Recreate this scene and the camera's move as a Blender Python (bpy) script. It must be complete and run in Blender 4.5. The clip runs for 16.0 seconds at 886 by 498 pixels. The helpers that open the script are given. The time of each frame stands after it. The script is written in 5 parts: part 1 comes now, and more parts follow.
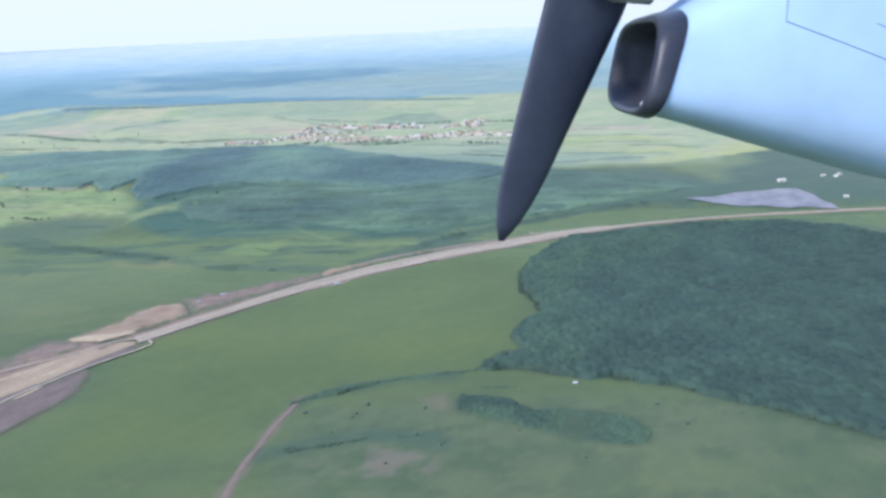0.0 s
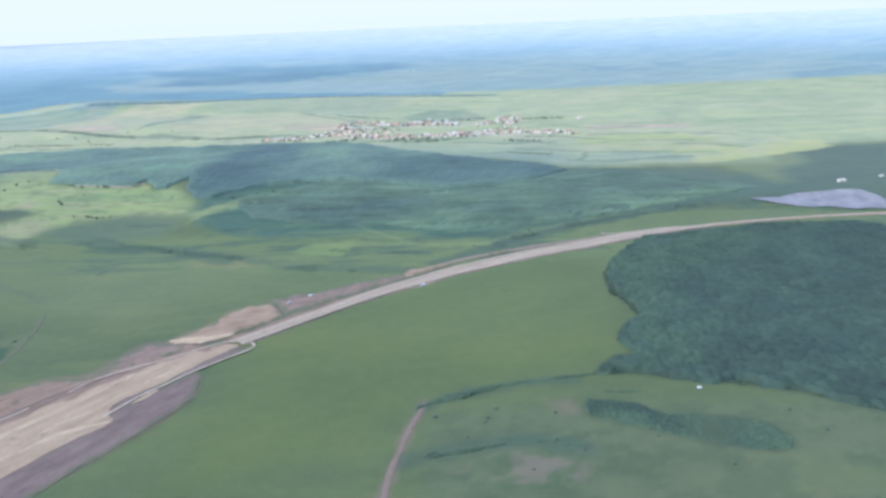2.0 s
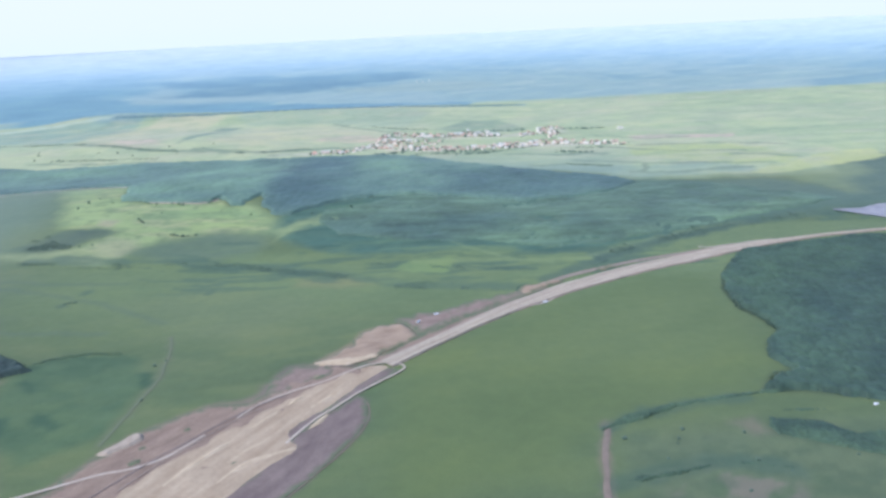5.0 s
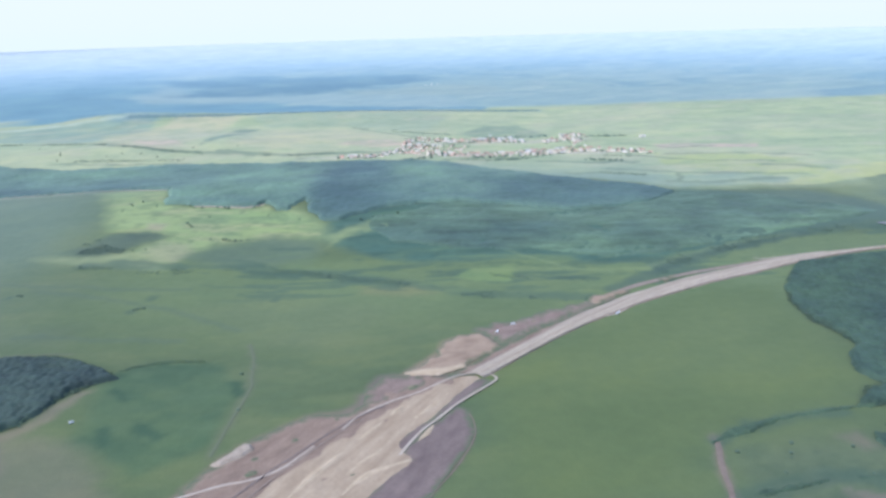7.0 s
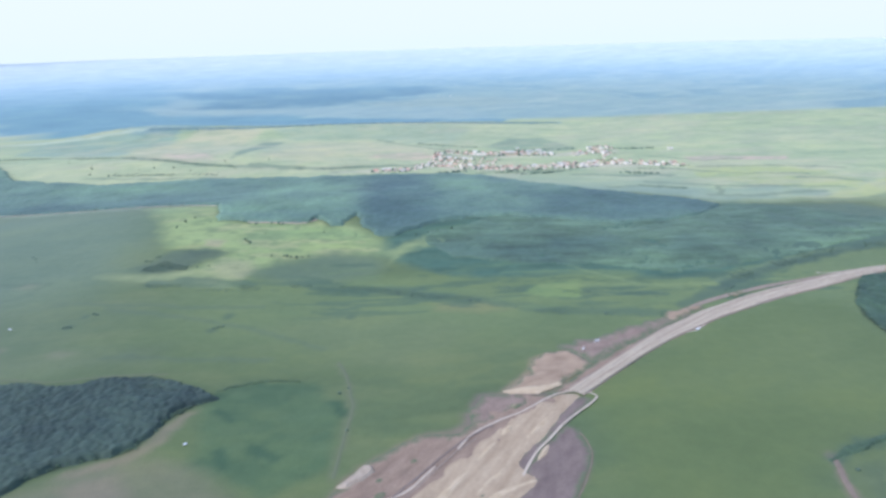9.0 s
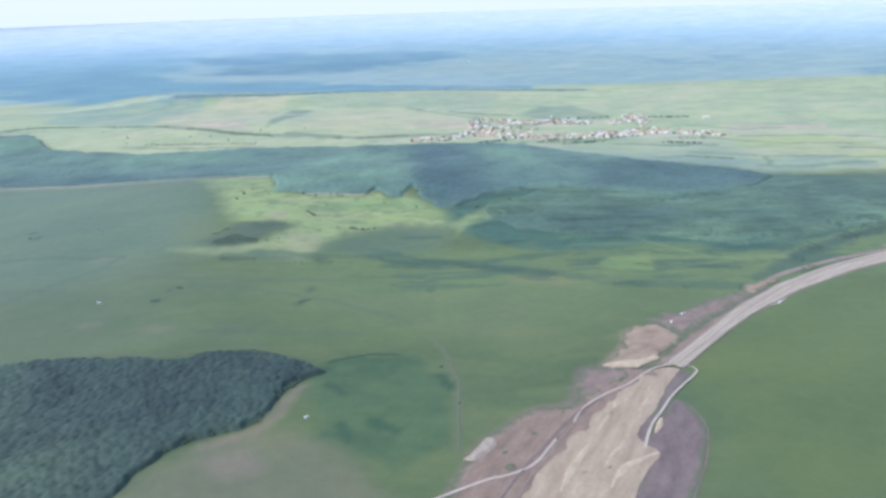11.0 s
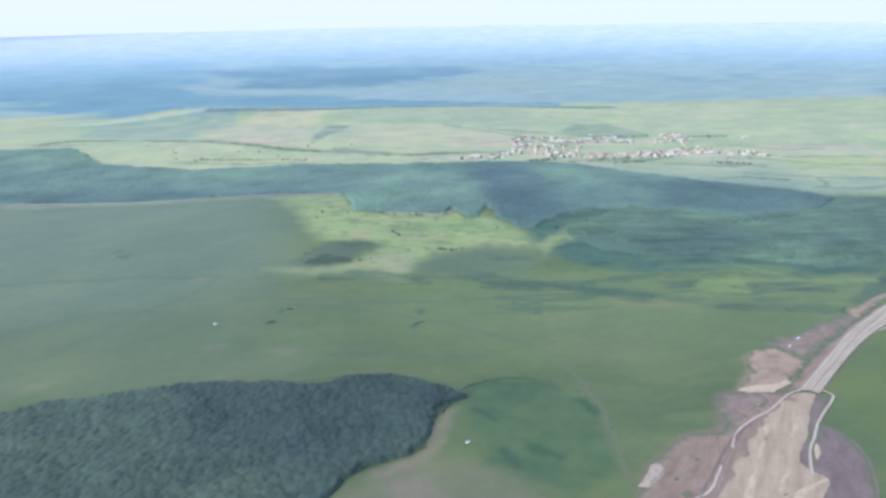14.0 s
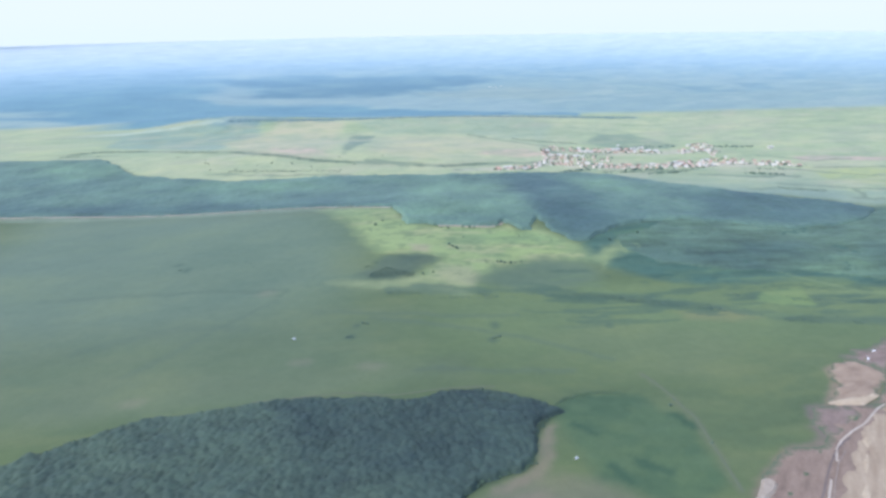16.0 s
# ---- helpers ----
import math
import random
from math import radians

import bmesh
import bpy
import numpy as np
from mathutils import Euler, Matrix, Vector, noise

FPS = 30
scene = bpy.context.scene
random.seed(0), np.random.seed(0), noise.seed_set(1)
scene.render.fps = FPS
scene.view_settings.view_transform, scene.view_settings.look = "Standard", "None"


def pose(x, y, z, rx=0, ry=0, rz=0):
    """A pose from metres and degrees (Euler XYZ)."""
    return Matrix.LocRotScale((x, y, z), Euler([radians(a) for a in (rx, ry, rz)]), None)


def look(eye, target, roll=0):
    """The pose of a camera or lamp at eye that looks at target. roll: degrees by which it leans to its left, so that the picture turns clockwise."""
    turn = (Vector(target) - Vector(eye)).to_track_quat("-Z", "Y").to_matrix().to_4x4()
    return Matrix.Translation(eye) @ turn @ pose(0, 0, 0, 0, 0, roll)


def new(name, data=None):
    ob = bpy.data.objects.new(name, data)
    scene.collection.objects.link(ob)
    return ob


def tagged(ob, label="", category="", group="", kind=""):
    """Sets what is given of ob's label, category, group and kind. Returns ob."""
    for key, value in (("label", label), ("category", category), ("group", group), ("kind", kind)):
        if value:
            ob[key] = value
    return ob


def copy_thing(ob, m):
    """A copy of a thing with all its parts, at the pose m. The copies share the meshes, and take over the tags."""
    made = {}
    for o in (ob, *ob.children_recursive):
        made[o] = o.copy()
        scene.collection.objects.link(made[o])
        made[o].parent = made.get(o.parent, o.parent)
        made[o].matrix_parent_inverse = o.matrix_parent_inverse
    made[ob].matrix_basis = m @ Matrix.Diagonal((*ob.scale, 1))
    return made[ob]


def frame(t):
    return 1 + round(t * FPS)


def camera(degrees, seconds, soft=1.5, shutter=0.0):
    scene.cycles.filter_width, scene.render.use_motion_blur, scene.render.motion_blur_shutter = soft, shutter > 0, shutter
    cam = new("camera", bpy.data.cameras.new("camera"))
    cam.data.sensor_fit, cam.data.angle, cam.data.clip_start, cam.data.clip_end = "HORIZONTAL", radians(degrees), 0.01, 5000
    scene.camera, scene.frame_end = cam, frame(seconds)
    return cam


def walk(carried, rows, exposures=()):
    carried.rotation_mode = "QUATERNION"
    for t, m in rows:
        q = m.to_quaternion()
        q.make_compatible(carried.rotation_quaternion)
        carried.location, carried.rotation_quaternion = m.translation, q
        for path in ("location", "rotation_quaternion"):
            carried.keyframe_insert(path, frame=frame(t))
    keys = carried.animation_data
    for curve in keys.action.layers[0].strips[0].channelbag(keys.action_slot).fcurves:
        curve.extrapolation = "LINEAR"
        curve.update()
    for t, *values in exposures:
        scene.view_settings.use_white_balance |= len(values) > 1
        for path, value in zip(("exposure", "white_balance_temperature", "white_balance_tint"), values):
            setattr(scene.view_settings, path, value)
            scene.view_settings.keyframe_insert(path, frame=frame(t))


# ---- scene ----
cam = camera(68.3, 16.0, soft=3.1)
METRES, EYE, TILT, LEAN, TURN = 620.0, 207.0, -18.9, 2.6, 0.0
ROWS = [
    (0.0, -0.0021, 0.0002, 0.0001, 0.00, 0.00, -0.00),
    (0.5, -0.0330, 0.0007, 0.0022, 0.11, -0.05, -0.15),
    (1.0, -0.0639, 0.0012, 0.0045, -0.08, -0.12, -0.26),
    (1.5, -0.0948, 0.0016, 0.0068, -0.18, -0.30, -0.39),
    (2.0, -0.1258, 0.0018, 0.0092, -0.26, -0.47, -0.14),
    (2.5, -0.1567, 0.0021, 0.0117, -0.34, -0.17, 0.12),
    (3.0, -0.1877, 0.0022, 0.0143, -0.52, 0.46, -0.30),
    (3.5, -0.2187, 0.0023, 0.0169, -0.76, 0.65, 0.14),
    (4.0, -0.2497, 0.0023, 0.0197, -0.99, 0.26, 0.30),
    (6.5, -0.4050, 0.0020, 0.0341, -2.28, 0.04, 0.35),
    (7.0, -0.4360, 0.0018, 0.0372, -2.57, 0.20, -0.16),
    (7.5, -0.4671, 0.0017, 0.0402, -2.56, 0.49, -0.32),
    (8.0, -0.4982, 0.0016, 0.0433, -2.69, 0.69, -0.02),
    (8.5, -0.5293, 0.0015, 0.0464, -2.95, 0.92, 0.17),
    (9.0, -0.5604, 0.0014, 0.0495, -3.14, 0.97, 0.08),
    (11.5, -0.7160, 0.0015, 0.0649, -3.33, -2.39, 0.11),
    (12.0, -0.7471, 0.0017, 0.0679, -3.47, -2.25, 0.12),
    (12.5, -0.7783, 0.0020, 0.0709, -3.58, -1.98, -0.21),
    (13.0, -0.8094, 0.0023, 0.0739, -3.75, -1.70, -0.29),
    (13.5, -0.8405, 0.0028, 0.0768, -3.94, -1.33, -0.06),
    (14.0, -0.8716, 0.0033, 0.0797, -4.30, -1.08, -0.34),
    (14.5, -0.9027, 0.0039, 0.0825, -4.51, -0.81, -0.45),
    (15.0, -0.9338, 0.0047, 0.0853, -4.67, -0.61, -0.53),
    (15.5, -0.9649, 0.0055, 0.0880, -4.73, -0.57, -0.43),
    (16.0, -0.9960, 0.0065, 0.0906, -4.87, -0.47, -0.17),
]
walk(cam, [(t, pose(0, 0, EYE, TILT, LEAN, TURN) @ pose(METRES * x, METRES * y, METRES * z, 90 + pitch, roll, yaw)) for t, x, y, z, yaw, pitch, roll in ROWS],
     exposures=[(0.0, 0.88, 5850, 16), (16.0, 0.88, 5850, 16)])

# world, sun, exposure
world = bpy.data.worlds.new("sky")
scene.world = world
world.use_nodes = True
wn, wl = world.node_tree.nodes, world.node_tree.links
sky = wn.new("ShaderNodeTexSky")
sky.sky_type, sky.sun_disc = "NISHITA", False
sky.sun_elevation, sky.sun_rotation = radians(48), radians(-120)
sky.air_density, sky.dust_density, sky.ozone_density, sky.altitude = 1.0, 1.0, 1.0, 300
wl.new(sky.outputs[0], wn["Background"].inputs["Color"])
wn["Background"].inputs["Strength"].default_value = 0.15
sun = new("sun", bpy.data.lights.new("sun", "SUN"))
sun.data.energy, sun.data.angle, sun.data.color = 1.5, radians(14.0), (1.0, 0.96, 0.9)
SUN_WAY = Vector((math.sin(radians(-120)) * math.cos(radians(48)), math.cos(radians(-120)) * math.cos(radians(48)), math.sin(radians(48))))
sun.matrix_world = look(SUN_WAY * 900, (0, 0, 0))


# ---- materials ----
def material(name):
    m = bpy.data.materials.new(name)
    m.use_nodes = True
    n, l = m.node_tree.nodes, m.node_tree.links
    return m, n, l, n["Principled BSDF"]


def noise_node(n, l, scale, detail=5.0, rough=0.6, stretch=None):
    geo = n.new("ShaderNodeNewGeometry")
    tex = n.new("ShaderNodeTexNoise")
    tex.inputs["Scale"].default_value, tex.inputs["Detail"].default_value, tex.inputs["Roughness"].default_value = scale, detail, rough
    if stretch:
        mp = n.new("ShaderNodeMapping")
        mp.vector_type = "TEXTURE"
        mp.inputs["Scale"].default_value = [1 / q for q in stretch[:3]]
        mp.inputs["Rotation"].default_value = (0, 0, stretch[3])
        l.new(geo.outputs["Position"], mp.inputs["Vector"])
        l.new(mp.outputs[0], tex.inputs["Vector"])
    else:
        l.new(geo.outputs["Position"], tex.inputs["Vector"])
    return tex


def ramp(n, l, source, stops):
    r = n.new("ShaderNodeValToRGB")
    while len(r.color_ramp.elements) < len(stops):
        r.color_ramp.elements.new(0.5)
    for e, (p, c) in zip(r.color_ramp.elements, stops):
        e.position, e.color = p, (*c, 1) if len(c) == 3 else c
    l.new(source, r.inputs[0])
    return r


def mix(n, l, kind, fac, a, b):
    m = n.new("ShaderNodeMix")
    m.data_type, m.blend_type = "RGBA", kind
    for sock, v in ((m.inputs["Factor"], fac), (m.inputs["A"], a), (m.inputs["B"], b)):
        if isinstance(v, (int, float)):
            sock.default_value = v
        elif isinstance(v, tuple):
            sock.default_value = (*v, 1)
        else:
            l.new(v, sock)
    return m.outputs["Result"]


def bump(n, l, b, height_out, strength, distance):
    u = n.new("ShaderNodeBump")
    u.inputs["Strength"].default_value, u.inputs["Distance"].default_value = strength, distance
    l.new(height_out, u.inputs["Height"])
    l.new(u.outputs[0], b.inputs["Normal"])


def veil(b, weight, tint=(0.75, 0.88, 1.0)):
    """A pale bluish sheen at shallow angles that stands in for distance haze."""
    b.inputs["Sheen Weight"].default_value = weight
    b.inputs["Sheen Roughness"].default_value = 0.35
    b.inputs["Sheen Tint"].default_value = (*tint, 1)


def surface(name, c1, c2, scale, rough=0.9, fine=None, sheen=0.0, relief=0.0, stretch=None, metal=0.0, spec=0.3, vary=0.0, weeds=False):
    """Two colours in broad patches, broken by a finer grain. weeds: grass creeps in from the rim of a sheet of soil."""
    m, n, l, b = material(name)
    broad = noise_node(n, l, scale, 6, 0.62, stretch)
    col = ramp(n, l, broad.outputs[0], [(0.32, c1), (0.68, c2)]).outputs[0]
    grain = noise_node(n, l, fine or scale * 9, 4, 0.7)
    shade = ramp(n, l, grain.outputs[0], [(0.25, (0.86, 0.86, 0.86)), (0.75, (1.13, 1.13, 1.13))]).outputs[0]
    col = mix(n, l, "MULTIPLY", 1.0, col, shade)
    if weeds:
        inside = n.new("ShaderNodeVertexColor")
        inside.layer_name = "inside"
        patchy = noise_node(n, l, 0.16, 5, 0.7)
        blend = n.new("ShaderNodeMath")
        blend.operation = "MULTIPLY_ADD"
        l.new(patchy.outputs[0], blend.inputs[0])
        blend.inputs[1].default_value = 0.8
        l.new(inside.outputs[0], blend.inputs[2])
        bare = ramp(n, l, blend.outputs[0], [(0.42, (0.0, 0.0, 0.0)), (0.66, (1.0, 1.0, 1.0))]).outputs[0]
        col = mix(n, l, "MIX", bare, (0.135, 0.158, 0.09), col)
    if vary:
        info = n.new("ShaderNodeObjectInfo")
        tone = ramp(n, l, info.outputs["Random"], [(0.0, (1 - vary,) * 3), (1.0, (1 + vary,) * 3)]).outputs[0]
        col = mix(n, l, "MULTIPLY", 1.0, col, tone)
    l.new(col, b.inputs["Base Color"])
    b.inputs["Roughness"].default_value, b.inputs["Metallic"].default_value = rough, metal
    b.inputs["Specular IOR Level"].default_value = spec
    if sheen:
        veil(b, sheen)
    if relief:
        bump(n, l, b, grain.outputs[0], 0.6, relief)
    return m


def foliage(name, dark, light, scale, sheen, spread=0.17, soft_edge=0.18, sun_toned=False):
    m, n, l, b = material(name)
    geo = n.new("ShaderNodeNewGeometry")
    island = ramp(n, l, geo.outputs["Random Per Island"], [(0.0, dark), (1.0, light)]).outputs[0]
    patch_tex = noise_node(n, l, scale, 4, 0.6)
    tone = ramp(n, l, patch_tex.outputs[0], [(0.5 - soft_edge, (1 - spread, 1 - spread * 0.9, 1 - spread * 0.6)), (0.5 + soft_edge, (1 + spread, 1 + spread * 0.95, 1 + spread * 0.5))]).outputs[0]
    fine_tex = noise_node(n, l, 0.22, 5, 0.7)
    grain = ramp(n, l, fine_tex.outputs[0], [(0.3, (0.9, 0.91, 0.93)), (0.7, (1.1, 1.09, 1.07))]).outputs[0]
    leaf = mix(n, l, "MULTIPLY", 1.0, mix(n, l, "MULTIPLY", 1.0, island, tone), grain)
    # crown tones, with sun and cloud shade painted in, over the leaf colour
    if sun_toned:
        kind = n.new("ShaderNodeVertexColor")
        kind.layer_name = "sun_tone"
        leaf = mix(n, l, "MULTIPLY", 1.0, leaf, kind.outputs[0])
    l.new(leaf, b.inputs["Base Color"])
    bump(n, l, b, fine_tex.outputs[0], 0.15, 1.0)
    b.inputs["Roughness"].default_value = 0.75
    b.inputs["Specular IOR Level"].default_value = 0.25
    veil(b, sheen)
    return m


# ground: the sheet's own colour layer holds land tones with sun, cloud shade and haze painted in, grass grain and
# mowing streaks on top
GROUND, n, l, b = material("ground_cover")
layer = n.new("ShaderNodeVertexColor")
layer.layer_name = "land_and_light"
t1 = noise_node(n, l, 0.012, 6, 0.6, (0.7, 1.2, 1, 0.3))
t2 = noise_node(n, l, 0.11, 5, 0.65)
t3 = noise_node(n, l, 0.9, 3, 0.6)
v1 = ramp(n, l, t1.outputs[0], [(0.3, (0.87, 0.90, 0.91)), (0.5, (1.0, 1.0, 1.0)), (0.7, (1.15, 1.1, 1.01))]).outputs[0]
v2 = ramp(n, l, t2.outputs[0], [(0.28, (0.93, 0.94, 0.935)), (0.72, (1.07, 1.06, 1.05))]).outputs[0]
v3 = ramp(n, l, t3.outputs[0], [(0.3, (0.94, 0.94, 0.94)), (0.7, (1.06, 1.06, 1.06))]).outputs[0]
c = mix(n, l, "MULTIPLY", 1.0, layer.outputs[0], v1)
c = mix(n, l, "MULTIPLY", 1.0, c, v2)
c = mix(n, l, "MULTIPLY", 1.0, c, v3)
l.new(c, b.inputs["Base Color"])
b.inputs["Roughness"].default_value, b.inputs["Specular IOR Level"].default_value = 0.95, 0.2
veil(b, 0.14, (0.86, 0.94, 1.0))
bump(n, l, b, t2.outputs[0], 0.35, 1.2)

LEAF_NEAR = foliage("woodland_leaves", (0.072, 0.116, 0.076), (0.082, 0.13, 0.082), 0.03, 0.08, 0.2)
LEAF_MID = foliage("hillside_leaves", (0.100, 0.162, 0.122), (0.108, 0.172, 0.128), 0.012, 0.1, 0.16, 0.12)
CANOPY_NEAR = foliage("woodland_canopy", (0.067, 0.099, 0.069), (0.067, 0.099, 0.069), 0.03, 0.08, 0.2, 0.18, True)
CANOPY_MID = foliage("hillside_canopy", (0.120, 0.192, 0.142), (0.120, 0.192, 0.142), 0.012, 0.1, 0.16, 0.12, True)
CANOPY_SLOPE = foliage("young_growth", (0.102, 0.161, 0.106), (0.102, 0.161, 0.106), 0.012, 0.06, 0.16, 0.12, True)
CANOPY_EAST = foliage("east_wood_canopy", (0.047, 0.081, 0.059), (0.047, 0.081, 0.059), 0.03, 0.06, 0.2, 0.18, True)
CANOPY_SCRUB = foliage("low_scrub_canopy", (0.064, 0.105, 0.062), (0.064, 0.105, 0.062), 0.05, 0.06, 0.2, 0.18, True)
# leaf colour of the far tree belt has haze blue mixed in
LEAF_FAR = foliage("hazy_blue_leaves", (0.11, 0.195, 0.21), (0.118, 0.205, 0.22), 0.0035, 0.1, 0.18)
LEAF_HEDGE = foliage("hedge_leaves", (0.078, 0.128, 0.07), (0.096, 0.15, 0.08), 0.05, 0.1)
LEAF_PALE = foliage("field_hedge_leaves", (0.15, 0.205, 0.145), (0.175, 0.23, 0.155), 0.05, 0.1)
LEAF_SCRUB = foliage("scrub_leaves", (0.08, 0.125, 0.088), (0.095, 0.145, 0.096), 0.05, 0.1)
BARK = surface("bark", (0.10, 0.075, 0.055), (0.17, 0.13, 0.1), 2.0)
SOIL_BROWN = surface("brown_soil", (0.218, 0.155, 0.112), (0.33, 0.242, 0.173), 0.09, 1.0, 0.7, 0.03, 0.8, (0.6, 1.5, 1, 0.95), weeds=True)
SOIL_PLUM = surface("plum_soil", (0.212, 0.155, 0.122), (0.305, 0.228, 0.178), 0.09, 1.0, 0.6, 0.03, 0.6, (0.7, 1.4, 1, 0.5), weeds=True)
SOIL_DARK = surface("dark_topsoil", (0.153, 0.116, 0.101), (0.235, 0.182, 0.153), 0.07, 1.0, 0.6, 0.03, 0.5, (0.6, 1.5, 1, 1.0), weeds=True)
SOIL_PALE = surface("pale_subsoil", (0.34, 0.255, 0.165), (0.465, 0.365, 0.245), 0.08, 1.0, 0.5, 0.03, 0.6, (0.35, 2.0, 1, 1.03))
SOIL_CLAY = surface("clay_spoil", (0.29, 0.208, 0.14), (0.42, 0.315, 0.215), 0.11, 1.0, 0.7, 0.03, 1.0, (0.6, 1.6, 1, 0.3), weeds=True)
SOIL_TAN = surface("tan_spoil", (0.43, 0.33, 0.21), (0.56, 0.45, 0.305), 0.15, 1.0, 0.9, 0.03, 0.6)
RUT_DARK = surface("dark_rutted_soil", (0.165, 0.13, 0.11), (0.23, 0.185, 0.155), 0.2, 1.0, 1.0, 0.03, 0.2)
RUT_BROWN = surface("brown_rutted_soil", (0.25, 0.195, 0.15), (0.34, 0.27, 0.205), 0.2, 1.0, 1.0, 0.03, 0.2)
GRAVEL = surface("graded_gravel", (0.395, 0.325, 0.23), (0.525, 0.445, 0.32), 0.09, 0.95, 0.5, 0.03, 0.1, (0.2, 2.2, 1, 0.6))
GRAVEL_DARK = surface("rolled_sub_base", (0.29, 0.235, 0.185), (0.39, 0.325, 0.26), 0.05, 0.95, 0.7, 0.03, 0.1)
HAUL = surface("haul_track_dust", (0.45, 0.375, 0.285), (0.56, 0.475, 0.37), 0.15, 1.0, 1.2, 0.03, 0.1)
CONCRETE = surface("pale_rubble", (0.34, 0.275, 0.20), (0.47, 0.39, 0.295), 0.35, 0.95, 1.5, 0.03, 0.3)
TRACK_BROWN = surface("worn_brown_track", (0.19, 0.15, 0.112), (0.26, 0.205, 0.155), 0.15, 1.0, 1.0, 0.1)
TRACK = surface("worn_track", (0.14, 0.155, 0.088), (0.195, 0.192, 0.12), 0.1, 1.0, 1.0, 0.1, weeds=True)
PLASTER_WHITE = surface("white_plaster", (0.78, 0.71, 0.58), (0.87, 0.81, 0.68), 0.2, 0.9, vary=0.1)
PLASTER_CREAM = surface("cream_plaster", (0.62, 0.54, 0.42), (0.74, 0.66, 0.54), 0.2, 0.9, vary=0.1)
TILE_RED = surface("red_clay_tiles", (0.50, 0.31, 0.225), (0.62, 0.41, 0.315), 0.3, 0.85, 3.0, vary=0.2)
TILE_BROWN = surface("weathered_tiles", (0.46, 0.34, 0.26), (0.58, 0.45, 0.36), 0.3, 0.85, 3.0, vary=0.2)
SHEET_ROOF = surface("galvanised_sheet", (0.62, 0.58, 0.50), (0.74, 0.70, 0.62), 0.2, 0.6, 3.0)
WOOD_DOOR = surface("brown_door", (0.16, 0.09, 0.05), (0.22, 0.13, 0.08), 1.0, 0.6)
WHITE_PAINT = surface("white_vehicle_paint", (0.78, 0.78, 0.77), (0.84, 0.84, 0.83), 0.3, 0.35)
RUBBER = surface("tyre_rubber", (0.02, 0.02, 0.02), (0.035, 0.034, 0.033), 2.0, 0.85)
STEEL = surface("grimy_steel", (0.2, 0.2, 0.2), (0.32, 0.31, 0.3), 1.0, 0.5, metal=0.7)
GLASS, n, l, b = material("window_glass")
b.inputs["Base Color"].default_value, b.inputs["Roughness"].default_value = (0.03, 0.04, 0.05, 1), 0.08
WATER, n, l, b = material("pond_water")
wt = noise_node(n, l, 0.06, 4, 0.6)
l.new(ramp(n, l, wt.outputs[0], [(0.35, (0.20, 0.19, 0.19)), (0.65, (0.30, 0.28, 0.27))]).outputs[0], b.inputs["Base Color"])
b.inputs["Roughness"].default_value = 0.22
bump(n, l, b, noise_node(n, l, 0.8, 3, 0.6).outputs[0], 0.15, 0.1)


# ---- lie of the land ----
def smooth(t):
    t = np.clip(t, 0, 1)
    return t * t * (3 - 2 * t)


def mound(x, y, cx, cy, sx, sy):
    return np.exp(-((x - cx) / sx) ** 2 / 2 - ((y - cy) / sy) ** 2 / 2)


def height(x, y):
    """Height of the ground: a flat valley with the road, a rise with the woods, rolling fields, a rim raised to fit the
    horizon in the camera's view.
    """
    r = np.hypot(x + 300, y)
    h = 13 * smooth((-x - 400) / 220) * smooth((850 - y) / 250) * smooth((y + 200) / 300)
    h = h + 26 * mound(x, y, -620, 890, 210, 100) + 9 * smooth((y - 620) / 160) + 20 * mound(x, y, -800, 1420, 280, 110) + 26 * mound(x, y, -1090, 1880, 200, 60) + 16 * mound(x, y, -560, 1800, 260, 80) + 9 * mound(x, y, -250, 1000, 220, 90)
    return h + 22 * smooth((y - 1500) / 1000) + 150 * smooth((r - 2400) / 2500)


def value_noise(x, y, seed=0):
    """Smooth noise, 0 to 1, one cell a unit."""
    xi, yi = np.floor(x).astype(np.int64), np.floor(y).astype(np.int64)
    u, v = x - xi, y - yi
    u, v = u * u * (3 - 2 * u), v * v * (3 - 2 * v)

    def corner(a, c):
        k = np.sin(a * 127.1 + c * 311.7 + seed * 74.7) * 43758.5453
        return k - np.floor(k)
    return (corner(xi, yi) * (1 - u) + corner(xi + 1, yi) * u) * (1 - v) + (corner(xi, yi + 1) * (1 - u) + corner(xi + 1, yi + 1) * u) * v


def fractal(x, y, size, seed=0, octaves=4):
    total, amp, out = 0.0, 1.0, 0.0
    for k in range(octaves):
        out = out + amp * value_noise(x / size * 2 ** k, y / size * 2 ** k, seed + k)
        total += amp
        amp *= 0.55
    return out / total


def edge_distance(x, y, outline):
    """Signed distance to an outline, inside positive."""
    inside = np.zeros(np.shape(x), bool)
    best = np.full(np.shape(x), 1e9)
    m = len(outline)
    for k in range(m):
        (ax, ay), (bx, by) = outline[k], outline[(k + 1) % m]
        dx, dy = bx - ax, by - ay
        u = np.clip(((x - ax) * dx + (y - ay) * dy) / (dx * dx + dy * dy + 1e-9), 0, 1)
        best = np.minimum(best, np.hypot(x - ax - u * dx, y - ay - u * dy))
        if dy:
            cross = ((ay > y) != (by > y)) & (x < (y - ay) * dx / dy + ax)
            inside ^= cross
    return np.where(inside, best, -best)


